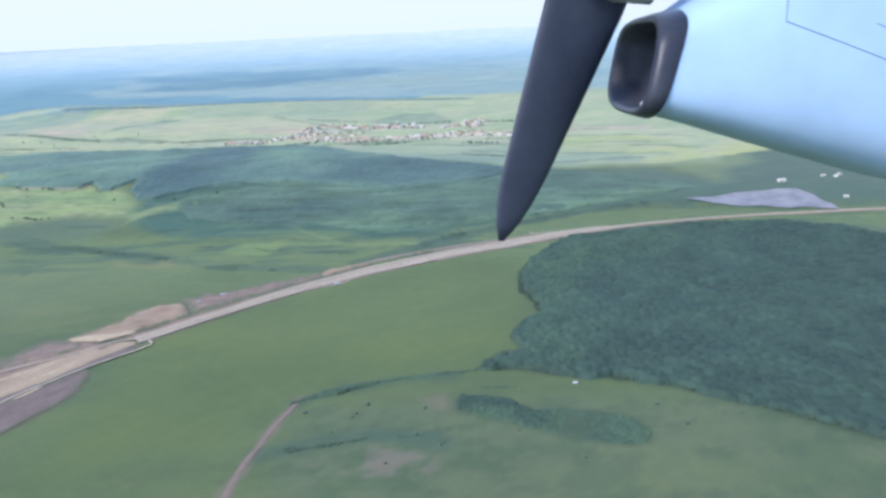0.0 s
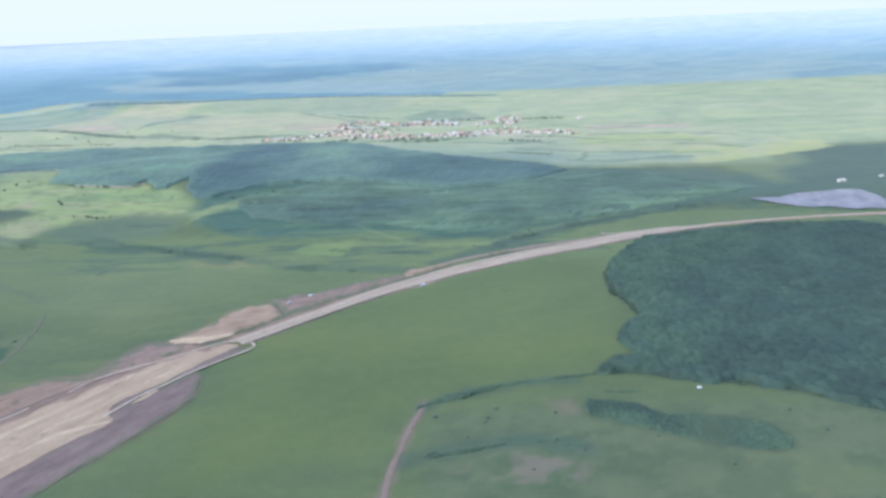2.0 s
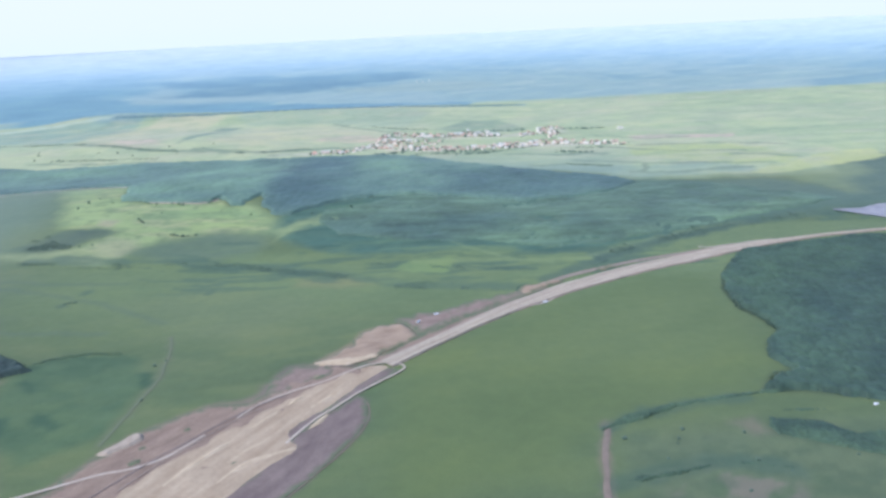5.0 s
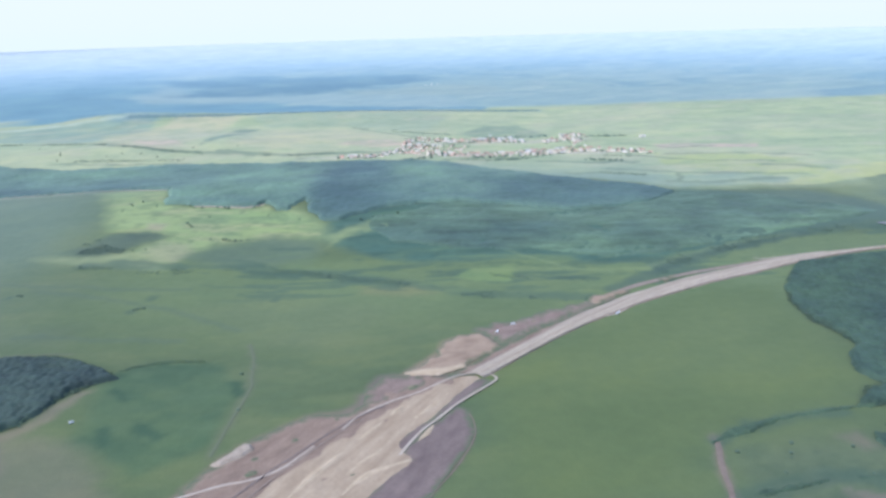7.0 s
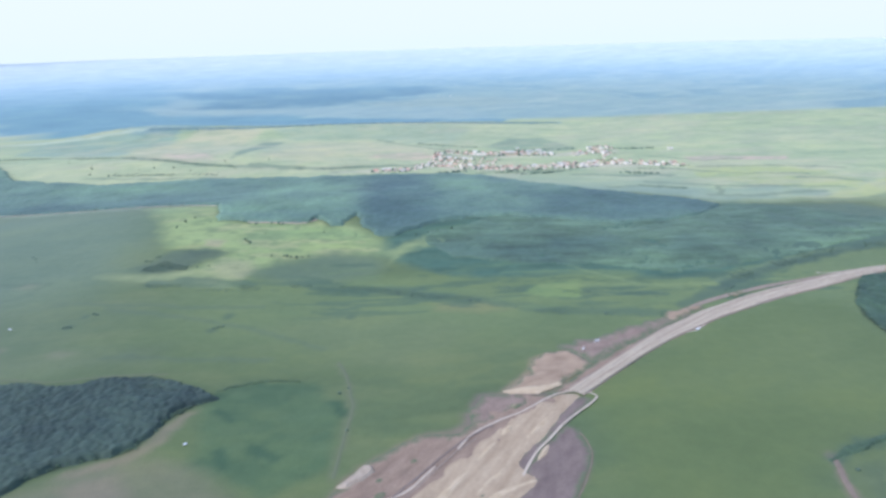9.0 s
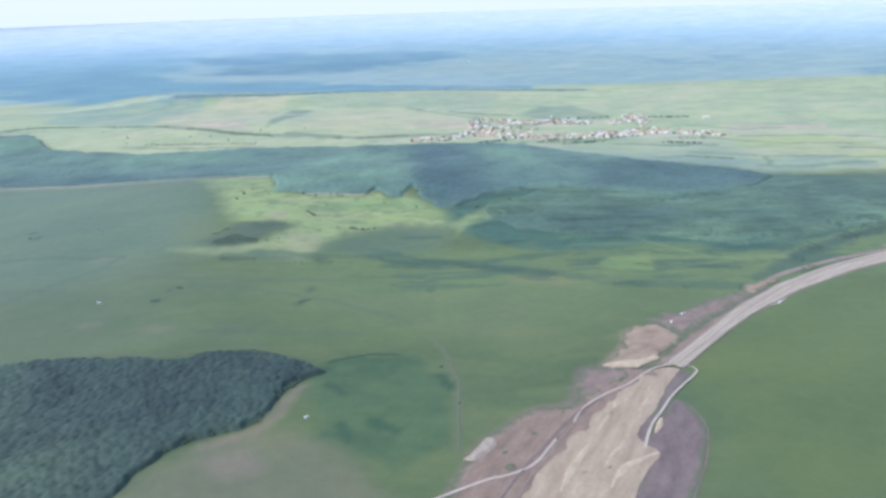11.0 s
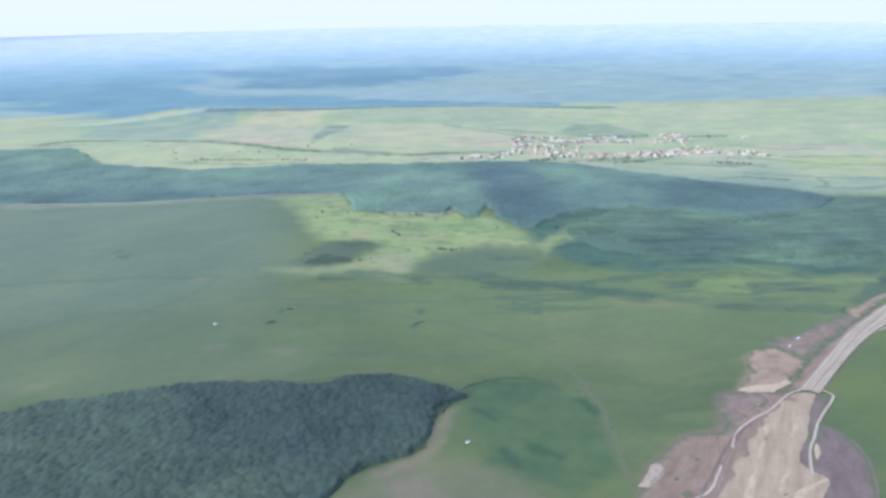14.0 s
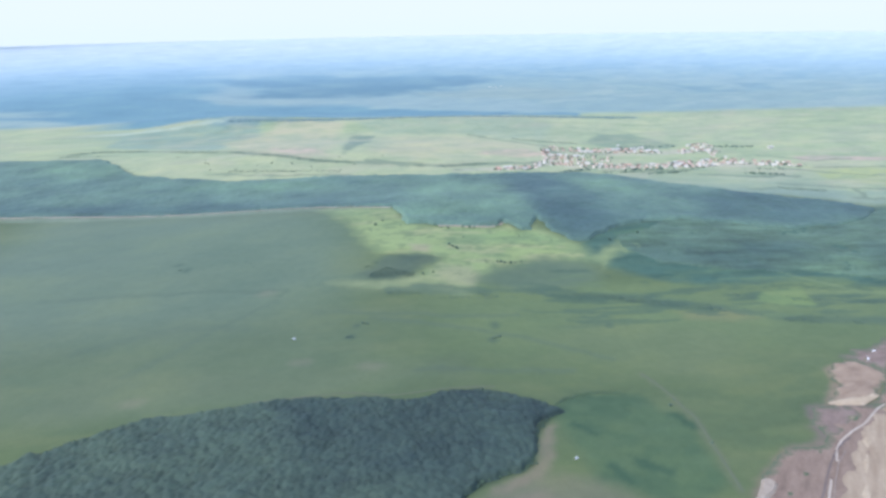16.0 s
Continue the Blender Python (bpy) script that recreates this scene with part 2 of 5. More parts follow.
def line_distance(x, y, line):
    best = np.full(np.shape(x), 1e9)
    for (ax, ay), (bx, by) in zip(line, line[1:]):
        dx, dy = bx - ax, by - ay
        u = np.clip(((x - ax) * dx + (y - ay) * dy) / (dx * dx + dy * dy), 0, 1)
        best = np.minimum(best, np.hypot(x - ax - u * dx, y - ay - u * dy))
    return best


def curve_points(line, step):
    """Even points on a smooth curve through the given ones."""
    p = [Vector((a[0], a[1], 0)) for a in line]
    p = [2 * p[0] - p[1]] + p + [2 * p[-1] - p[-2]]
    out = []
    for k in range(1, len(p) - 2):
        a, q, r, d = p[k - 1:k + 3]
        steps = max(1, round((r - q).length / step))
        for i in range(steps):
            t = i / steps
            out.append(0.5 * ((2 * q) + (r - a) * t + (2 * a - 5 * q + 4 * r - d) * t * t + (3 * q - a - 3 * r + d) * t ** 3))
    out.append(p[-2])
    return [(v.x, v.y) for v in out]


# ---- mesh helpers ----
def mesh_of(name, verts, faces, mat, flat=True):
    me = bpy.data.meshes.new(name)
    me.from_pydata(verts, [], faces)
    me.materials.append(mat)
    if not flat:
        me.polygons.foreach_set("use_smooth", [True] * len(me.polygons))
    me.update()
    return me


def part(name, bm, mat, parent, label=""):
    me = bpy.data.meshes.new(name)
    bm.to_mesh(me)
    bm.free()
    me.materials.append(mat)
    ob = new(name, me)
    ob.parent = parent
    return tagged(ob, label)


def box(bm, x0, x1, y0, y1, z0, z1, bevel=0.0):
    made = bmesh.ops.create_cube(bm, size=1, matrix=Matrix.Translation(((x0 + x1) / 2, (y0 + y1) / 2, (z0 + z1) / 2)) @ Matrix.Diagonal((x1 - x0, y1 - y0, z1 - z0, 1)))
    if bevel:
        edges = {e for v in made["verts"] for e in v.link_edges}
        bmesh.ops.bevel(bm, geom=list(edges), offset=bevel, segments=2, affect="EDGES", profile=0.5)
    return bm


def boxed(*a, bevel=0.0):
    return box(bmesh.new(), *a, bevel=bevel)


def patch(name, outline, mat, lift=0.3, cell=4.0, ragged=2.0, relief=0.0, seed=0, crown=0.0, rim_width=5.0, inset=0.0, fade=9.0):
    """A sheet of bare ground with a ragged rim and its own relief, lying on the land."""
    from mathutils.geometry import delaunay_2d_cdt
    rim = []
    area = sum(outline[k - 1][0] * outline[k][1] - outline[k][0] * outline[k - 1][1] for k in range(len(outline)))
    for k in range(len(outline)):
        a, b2 = Vector(outline[k]), Vector(outline[(k + 1) % len(outline)])
        steps = max(1, round((b2 - a).length / max(1.6, cell * 0.5)))
        side = Vector((-(b2 - a).y, (b2 - a).x)).normalized()
        for i in range(steps):
            q = a.lerp(b2, i / steps)
            w = (float(fractal(np.array(q.x), np.array(q.y), max(9.0, cell * 4.0), seed, 5)) - 0.5) * 2.4 * ragged
            rim.append(q + side * (w + inset * (1 if area > 0 else -1)))
    xs, ys = [p[0] for p in rim], [p[1] for p in rim]
    gx, gy = np.meshgrid(np.arange(min(xs), max(xs), cell), np.arange(min(ys), max(ys), cell))
    rng = np.random.RandomState(seed + 5)
    gx, gy = gx.ravel() + rng.uniform(-1, 1, gx.size) * cell * 0.25, gy.ravel() + rng.uniform(-1, 1, gy.size) * cell * 0.25
    keep = edge_distance(gx, gy, [tuple(p) for p in rim]) > cell * 0.4
    pts = rim + [Vector((a, c2)) for a, c2 in zip(gx[keep], gy[keep])]
    loop = [(k, (k + 1) % len(rim)) for k in range(len(rim))]
    v, e, f, *_ = delaunay_2d_cdt(pts, loop, [], 1, 0.01)
    vx, vy = np.array([p.x for p in v]), np.array([p.y for p in v])
    inner = np.clip(edge_distance(vx, vy, [tuple(p) for p in rim]) / rim_width, 0, 1)
    z = height(vx, vy) + lift + inner * (relief * fractal(vx, vy, max(11.0, cell * 2), seed, 4) + crown)
    me = mesh_of(name, list(zip(vx, vy, z)), f, mat, False)
    inside = 0.6 * np.clip(edge_distance(vx, vy, [tuple(p) for p in rim]) / fade, 0, 1)
    me.color_attributes.new("inside", "FLOAT_COLOR", "POINT").data.foreach_set("color", np.repeat(inside, 4))
    return new(name, me)


def ribbon(name, line, offsets, mat, step=4.0, wobble=0.0, lift=0.0, seed=0, narrow=None):
    """A strip swept along a line on the ground; offsets: (sideways, up) pairs."""
    pts = curve_points(line, step)
    verts, faces = [], []
    for k, (x, y) in enumerate(pts):
        a, c2 = pts[max(0, k - 1)], pts[min(len(pts) - 1, k + 1)]
        d = Vector((c2[0] - a[0], c2[1] - a[1])).normalized()
        w = (float(fractal(np.array(x), np.array(y), 14.0, seed, 3)) - 0.5) * 2 * wobble
        for s, up in offsets:
            q = s * (1 + 0.5 * w) + w
            q = q * narrow(x, q) if narrow else q
            px, py = x - d.y * q, y + d.x * q
            verts.append((px, py, float(height(np.array(px), np.array(py))) + up + lift))
    m = len(offsets)
    for k in range(len(pts) - 1):
        for i in range(m - 1):
            faces.append((k * m + i, k * m + i + 1, (k + 1) * m + i + 1, (k + 1) * m + i))
    ob = new(name, mesh_of(name, verts, [f[::-1] for f in faces], mat, False))
    return ob


# ---- outlines on the plan, in metres ----
WOOD_EAST = [(9, 366), (27, 388), (41, 391), (37, 412), (44, 430), (62, 447), (60, 468), (51, 492), (55, 529), (69, 563), (92, 598), (115, 624), (165, 638), (228, 648), (288, 648), (345, 642), (385, 622),
             (420, 575), (520, 520), (560, 380), (420, 270), (260, 255), (210, 279), (168, 312), (124, 337), (94, 348), (62, 355), (36, 364)]
WOOD_WEST = [(-960, 380), (-876, 400), (-842, 424), (-803, 443), (-762, 452), (-736, 457), (-707, 458), (-666, 461), (-643, 455), (-608, 451), (-584, 461), (-554, 467), (-532, 462), (-515, 450), (-494, 437), (-506, 428), (-514, 418), (-520, 408),
             (-524, 393), (-530, 376), (-540, 367), (-563, 355), (-578, 345), (-590, 326), (-600, 290), (-650, 255), (-760, 235), (-900, 250)]
FOREST = [(-2000, 1500), (-1392, 1450), (-1222, 1425), (-1093, 1262), (-910, 1200), (-815, 1208), (-713, 1213), (-612, 1212), (-519, 1205), (-456, 1200), (-372, 1205), (-255, 1180), (-216, 1160), (-159, 1068), (-78, 1006),
          (-1, 964), (70, 925), (93, 895), (42, 853), (-4, 831), (-81, 826), (-210, 866), (-264, 858), (-325, 834), (-374, 793), (-391, 793), (-411, 821), (-423, 862), (-440, 824), (-454, 819), (-473, 848),
          (-484, 830), (-557, 834), (-599, 842), (-620, 918), (-659, 928), (-780, 968), (-970, 995), (-1150, 1020), (-2000, 1100)]
SCRUB_SLOPE = [(-400, 752), (-365, 812), (-300, 850), (-264, 880), (-200, 890), (-81, 850), (0, 856), (45, 885), (110, 915), (190, 870), (268, 800), (330, 790), (360, 760), (226, 735), (109, 695), (-3, 660), (-70, 645), (-153, 672), (-214, 670), (-276, 669), (-324, 687), (-370, 719)]
PASTURE = [(-720, 930), (-618, 907), (-606, 871), (-573, 838), (-485, 828), (-467, 838), (-456, 816), (-433, 836), (-407, 804), (-389, 770), (-380, 737), (-440, 740), (-473, 726), (-506, 714), (-528, 690), (-546, 654), (-560, 675), (-590, 694), (-575, 722), (-562, 745), (-572, 752), (-633, 761), (-652, 792), (-672, 850)]
PASTURE_LOW = [(-690, 690), (-630, 690), (-590, 700), (-560, 680), (-540, 655), (-600, 662), (-650, 668)]
PASTURE_RIDGE = [(-376, 718), (-378, 742), (-358, 769), (-332, 788), (-308, 778), (-314, 764), (-346, 754)]
PASTURE_EAST = [(-238, 624), (-221, 646), (-198, 651), (-177, 648), (-179, 624), (-186, 607), (-217, 614)]
SHADE_PATCH = [(-662, 706), (-641, 728), (-632, 750), (-592, 752), (-563, 744), (-577, 726), (-591, 713), (-599, 696), (-629, 692)]
DARK_BAND = [(-530, 688), (-506, 713), (-473, 726), (-446, 743), (-400, 736), (-383, 711), (-394, 681), (-438, 670), (-487, 668)]
SCRUB_EAST = [(-4, 329), (0, 336), (11, 335), (27, 331), (35, 323), (41, 318), (54, 320), (77, 315), (91, 311), (96, 303), (100, 293), (95, 284), (83, 283), (67, 287), (48, 295), (31, 305), (10, 314), (-3, 321)]
FAR_FOREST = [(-2700, 3300), (-1900, 3500), (-1500, 3200), (-1336, 2834), (-1232, 2502), (-1279, 2396), (-1133, 2218), (-959, 2161), (-762, 2140), (-512, 2040), (-234, 1945), (-60, 1925), (-88, 1868), (-273, 1892), (-510, 1872), (-724, 1858),
              (-891, 1858), (-1050, 1862), (-1114, 1850), (-1183, 1830), (-1244, 1815), (-1305, 1802), (-1432, 1890), (-1563, 1990), (-1662, 2030), (-2300, 2150), (-3400, 3000)]
FAR_BELT = [(-1150, 2560), (-1164, 2827), (-1048, 2960), (-861, 2995), (-618, 2995), (-327, 2915), (-286, 2807), (-302, 2582), (-516, 2504), (-614, 2390), (-718, 2446), (-833, 2406), (-1062, 2377)]
SHADED_HILL = [(-1291, 1604), (-1309, 1762), (-1246, 1787), (-1112, 1826), (-1047, 1845), (-975, 1830), (-936, 1707), (-975, 1643), (-1021, 1619), (-976, 1478), (-1004, 1453), (-1130, 1540), (-1206, 1558)]
CREAM_FIELD = [(-1018, 1608), (-933, 1693), (-913, 1830), (-779, 1830), (-737, 1758), (-759, 1615), (-739, 1420), (-769, 1361), (-873, 1367), (-948, 1430)]
CREAM_EAST = [(-684, 1364), (-648, 1522), (-591, 1629), (-426, 1608), (-327, 1508), (-290, 1395), (-310, 1332), (-389, 1367), (-471, 1327), (-573, 1328)]
GULLY = [(-717, 1357), (-721, 1500), (-718, 1663), (-660, 1640), (-661, 1522), (-684, 1457)]
ROAD = [(-233, 427), (-182, 472), (-140, 509), (-102, 537), (-72, 559), (-2, 595), (69, 620), (140, 639), (206, 654), (267, 662), (328, 666), (388, 667), (454, 668), (620, 660), (950, 630)]
EARTHWORK = [(-245, 424), (-233, 424), (-246, 410), (-258, 393), (-270, 376), (-284, 360), (-290, 350), (-287, 338), (-282, 332), (-298, 316), (-315, 290), (-345, 240), (-402, 240), (-376, 290), (-357, 318), (-344, 334), (-330, 349), (-310, 370), (-294, 386), (-278, 402), (-258, 417)]
TOPSOIL = [(-251, 388), (-243, 379), (-241, 359), (-246, 343), (-254, 327), (-266, 308), (-285, 280), (-308, 240), (-345, 240), (-315, 290), (-298, 316), (-283, 333), (-288, 340), (-281, 352), (-270, 366), (-258, 380)]
STRIPPED = [(-401, 335), (-395, 345), (-385, 355), (-365, 376), (-350, 386), (-327, 389), (-317, 395), (-317, 409), (-308, 424), (-295, 435), (-270, 434), (-248, 428), (-233, 424), (-272, 376), (-300, 330), (-345, 240), (-450, 238), (-415, 306)]
SPOIL_FLAT = [(-287, 436), (-276, 449), (-262, 462), (-257, 482), (-248, 491), (-238, 494), (-224, 497), (-212, 482), (-209, 470), (-232, 447), (-246, 435), (-262, 428), (-282, 430)]
PLUM_SOIL = [(-303, 433), (-283, 433), (-262, 427), (-273, 413), (-292, 399), (-306, 390), (-317, 396), (-315, 411), (-308, 423)]


# ---- ground sheet ----
def spaced(*runs):
    """Grid lines: (from, to, step at the start, step at the end)."""
    out = []
    for a, z, s0, s1 in runs:
        x = a
        while x < z - 0.5 * s0:
            out.append(x)
            x += s0 + (s1 - s0) * (x - a) / (z - a)
    out.append(runs[-1][1])
    return np.array(out)


gx = spaced((-5600, -1300, 320, 20), (-1300, -740, 20, 3.2), (-740, 440, 3.2, 3.2), (440, 1200, 3.2, 24), (1200, 5600, 24, 320))
gy = spaced((-5600, 200, 500, 8), (200, 860, 3.2, 3.2), (860, 1500, 3.2, 7), (1500, 2600, 7, 22), (2600, 5600, 22, 120))
GX, GY = np.meshgrid(gx, gy)
X, Y = GX.ravel(), GY.ravel()
col = np.empty((X.size, 3))
stray = 7 + 17 * smooth((Y - 500) / 700)
wx, wy = X + stray * (fractal(X, Y, 24, 3) - 0.5) + 5 * (fractal(X, Y, 7, 4, 2) - 0.5), Y + stray * (fractal(X, Y, 24, 8) - 0.5) + 5 * (fractal(X, Y, 7, 9, 2) - 0.5)


def lay(mask, colour):
    mask = np.clip(mask, 0, 1)[:, None]
    col[:] = col * (1 - mask) + np.array(colour) * mask


def soft(outline, width, warp=True):
    d = edge_distance(wx if warp else X, wy if warp else Y, outline)
    return smooth(d / width + 0.5)


def stroke(line, width):
    return smooth(1.3 - line_distance(wx, wy, line) / width)


def flecks(x, y, size, seed, level, gain):
    """Ragged patches: where the noise is over the level."""
    return smooth((fractal(x, y, size, seed) - level) * gain)


# meadow grass, in broad tones and finer tufts
col[:] = (0.116, 0.156, 0.068)
lay(flecks(X, Y * 2.2, 260, 11, 0.5, 5), (0.134, 0.168, 0.072))
lay(0.7 * flecks(X, Y * 3.0, 110, 12, 0.56, 8), (0.100, 0.142, 0.066))
lay(0.35 * flecks(X, Y * 2.4, 38, 41, 0.52, 9), (0.138, 0.170, 0.074))
n3 = fractal(X, Y, 45, 13)
lay(0.3 * flecks(X + 0.2 * Y, Y * 3.2, 62, 55, 0.57, 10), (0.15, 0.178, 0.082))
lay(0.3 * flecks(X - 0.2 * Y, Y * 2.8, 52, 56, 0.58, 10), (0.09, 0.132, 0.064))
lay(0.25 * flecks(X, Y * 2.0, 15, 59, 0.58, 10), (0.092, 0.135, 0.066))
# rough grazing nearer to the flight, with thin worn patches
near = smooth((345 - wy) / 30) * smooth((wx + 110) / 30)
lay(0.6 * near, (0.125, 0.156, 0.09))
lay(0.7 * near * smooth((n3 - 0.5) * 7), (0.095, 0.138, 0.07))
lay(0.4 * near * flecks(X, Y, 12, 42, 0.56, 9), (0.085, 0.125, 0.066))
lay(0.7 * soft(SCRUB_EAST, 8, False), (0.05, 0.085, 0.055))
lay(0.7 * soft([(-80, 288), (-54, 292), (-14, 287), (-14, 268), (-29, 256), (-72, 260)], 16) * flecks(X, Y * 1.5, 14, 58, 0.44, 6), (0.22, 0.185, 0.14))
lay(0.45 * near * flecks(X - 0.3 * Y, Y * 2.2, 20, 67, 0.52, 8), (0.078, 0.118, 0.066))
lay(0.5 * soft([(-27, 335), (-8, 338), (-5, 322), (-18, 322)], 10), (0.22, 0.175, 0.13))
# pale trampled ground along the foot of the western wood
lay(0.8 * soft([(-512, 420), (-505, 423), (-511, 402), (-516, 380), (-524, 364), (-545, 352), (-562, 344), (-562, 352), (-534, 366), (-524, 382), (-519, 402)], 7) * (0.25 + 0.9 * n3), (0.26, 0.205, 0.15))
lay(0.55 * soft([(-512, 366), (-480, 352), (-440, 300), (-480, 230), (-610, 230), (-592, 318), (-560, 350), (-532, 364)], 22) * (0.5 + n3), (0.20, 0.185, 0.125))
lay(0.5 * soft([(-560, 338), (-530, 348), (-515, 330), (-540, 318)], 12), (0.25, 0.205, 0.15))
# darker green meadow between track and western wood
lay(0.55 * soft([(-505, 432), (-489, 453), (-467, 459), (-428, 462), (-418, 440), (-402, 425), (-405, 360), (-440, 330), (-490, 360)], 14), (0.072, 0.132, 0.066))
dark_meadow = soft([(-505, 432), (-489, 453), (-467, 459), (-428, 462), (-418, 440), (-402, 425), (-405, 360), (-440, 330), (-490, 360)], 14)
lay(0.35 * dark_meadow * flecks(X, Y * 1.6, 24, 53, 0.53, 9), (0.052, 0.104, 0.056))
lay(0.4 * dark_meadow * flecks(X, Y * 1.4, 17, 54, 0.56, 9), (0.098, 0.15, 0.076))
for line, width in (([(-500, 438), (-489, 452), (-467, 458), (-444, 461), (-428, 460)], 5), ([(-428, 460), (-424, 446), (-420, 440), (-406, 431), (-401, 415)], 5), ([(-491, 422), (-474, 408), (-450, 405)], 4), ([(-460, 380), (-440, 368)], 4), ([(-478, 372), (-470, 360)], 5)):
    lay(0.8 * stroke(line, width) * smooth((n3 - 0.34) * 7), (0.05, 0.098, 0.054))
# the brighter valley floor on the far side of the road, and the smooth field beside it
lay(0.75 * smooth((wx + 640) / 120) * smooth((wy - 450) / 140) * smooth((700 - wy) / 40), (0.150, 0.202, 0.086))
lay(0.75 * soft([(-225, 425), (-100, 520), (0, 580), (60, 570), (45, 480), (40, 400), (0, 372), (-95, 345), (-140, 300), (-230, 260)], 40), (0.118, 0.160, 0.060))
lay(0.35 * soft([(-160, 430), (-60, 500), (30, 520), (30, 440), (-40, 400)], 60), (0.145, 0.188, 0.078))
# grass worn away along the meadow tracks
lay(0.4 * stroke([(-413, 493), (-407, 477), (-402, 460), (-399, 440), (-396, 425), (-398, 399), (-400, 371), (-402, 345)], 3), (0.165, 0.17, 0.105))
lay(0.7 * stroke([(-97, 342), (-102, 322), (-108, 295), (-114, 262), (-118, 200)], 4), (0.215, 0.175, 0.13))
# soil washed over the grass round the road works
lay(0.9 * soft(STRIPPED, 9), (0.22, 0.172, 0.128))
lay(0.9 * soft(SPOIL_FLAT, 9), (0.30, 0.225, 0.155))
lay(0.9 * soft(PLUM_SOIL, 8), (0.2, 0.16, 0.13))
lay(0.95 * soft(TOPSOIL, 6), (0.165, 0.13, 0.115))
# young growth on the slope under the forest, cloud shade painted into its dark tone
lay(soft(SCRUB_SLOPE, 22), (0.074, 0.142, 0.10))
streak, furrow = fractal(X + 0.4 * Y, Y * 4.5, 120, 14), fractal(X + 0.3 * Y, Y * 5, 55, 15)
lay(0.55 * soft(SCRUB_SLOPE, 26) * smooth((streak - 0.54) * 8), (0.08, 0.142, 0.092))
lay(0.6 * soft(SCRUB_SLOPE, 26) * smooth((0.46 - streak) * 8), (0.053, 0.108, 0.077))
slope = np.maximum(soft(SCRUB_SLOPE, 26), 0.7 * smooth((wx + 260) / 80) * smooth((wy - 600) / 30) * smooth((900 - wy) / 60))
lay(0.4 * slope * smooth((furrow - 0.55) * 10), (0.085, 0.147, 0.09))
lay(0.55 * slope * smooth((0.43 - furrow) * 10), (0.048, 0.098, 0.07))
lay(0.45 * slope * flecks(X, Y * 2.2, 16, 43, 0.54, 10), (0.05, 0.1, 0.07))
for line, width in (([(-330, 790), (-300, 812), (-276, 826), (-240, 850)], 7), ([(-150, 700), (-90, 760), (-40, 800)], 4), ([(-260, 700), (-190, 716), (-110, 720)], 4), ([(20, 700), (70, 745), (110, 800)], 4)):
    lay(0.5 * stroke(line, width), (0.10, 0.165, 0.09))
lay(0.8 * soft([(-330, 805), (-328, 822), (-276, 832), (-250, 812), (-290, 796)], 10), (0.088, 0.16, 0.09))
# fields on the valley floor
lay(0.6 * soft([(-330, 608), (-282, 606), (-250, 590), (-284, 580), (-330, 592)], 16), (0.20, 0.205, 0.095))
lay(0.45 * soft([(-480, 560), (-420, 600), (-300, 560), (-330, 470), (-420, 500)], 50), (0.15, 0.185, 0.09))
lay(0.65 * soft([(-1140, 1010), (-874, 968), (-703, 906), (-668, 829), (-664, 760), (-655, 700), (-700, 640), (-800, 590), (-1140, 560)], 130), (0.150, 0.208, 0.146))
lay(0.45 * smooth((-560 - wx) / 160) * smooth((700 - wy) / 120) * smooth((wy - 430) / 40), (0.138, 0.18, 0.112))
lay(0.7 * stroke([(-1300, 1012), (-1150, 1004), (-970, 979), (-780, 950), (-670, 914)], 9), (0.235, 0.29, 0.19))
lay(0.5 * soft([(-880, 520), (-700, 500), (-560, 520), (-560, 480), (-760, 470), (-900, 430)], 40), (0.15, 0.182, 0.098))
for line, width in (([(-987, 676), (-880, 682), (-733, 676)], 6), ([(-840, 510), (-777, 605), (-731, 674)], 5), ([(-640, 600), (-500, 560), (-430, 520)], 5), ([(-900, 560), (-820, 600), (-760, 590)], 9), ([(-600, 500), (-540, 496), (-470, 500)], 5), ([(-700, 620), (-560, 600), (-500, 606)], 5)):
    lay(0.4 * stroke(line, width), (0.10, 0.14, 0.092))
for cx, cy, size in ((-857, 742, 9), (-873, 760, 6), (-661, 563, 6), (-656, 584, 4), (-531, 551, 6), (-525, 585, 7), (-410, 585, 6)):
    lay(0.7 * smooth(1.2 - np.hypot(wx - cx, (wy - cy) * 0.8) / size), (0.066, 0.108, 0.074))
for cx, cy, size in ((-754, 670, 9), (-700, 520, 8), (-640, 508, 9), (-820, 470, 9)):
    lay(0.45 * smooth(1.2 - np.hypot((wx - cx) * 0.6, wy - cy) / size), (0.22, 0.215, 0.14))
# the pasture, sunshine painted into its colours: grazed turf, worn slopes, hay-coloured banks
turf = fractal(X, Y * 2.5, 70, 17)
lay(0.95 * soft(PASTURE, 34) * (0.6 + 0.8 * turf), (0.28, 0.345, 0.143))
lay(0.75 * soft(PASTURE_LOW, 22) * (0.4 + turf), (0.26, 0.30, 0.145))
lay(0.6 * soft([(-560, 815), (-500, 822), (-440, 815), (-400, 790), (-420, 772), (-500, 785)], 30), (0.20, 0.30, 0.125))
lay(0.7 * soft([(-564, 728), (-531, 720), (-520, 700), (-536, 670), (-560, 681), (-584, 698)], 18), (0.31, 0.305, 0.17))
lay(0.7 * soft([(-600, 782), (-570, 776), (-575, 757), (-598, 762)], 10), (0.34, 0.30, 0.19))
lay(0.7 * soft(PASTURE, 30) * flecks(X, Y * 3, 45, 18, 0.54, 9), (0.19, 0.26, 0.12))
lay(0.5 * soft(PASTURE, 30) * flecks(X + 0.5 * Y, Y * 3, 38, 20, 0.56, 9), (0.35, 0.345, 0.175))
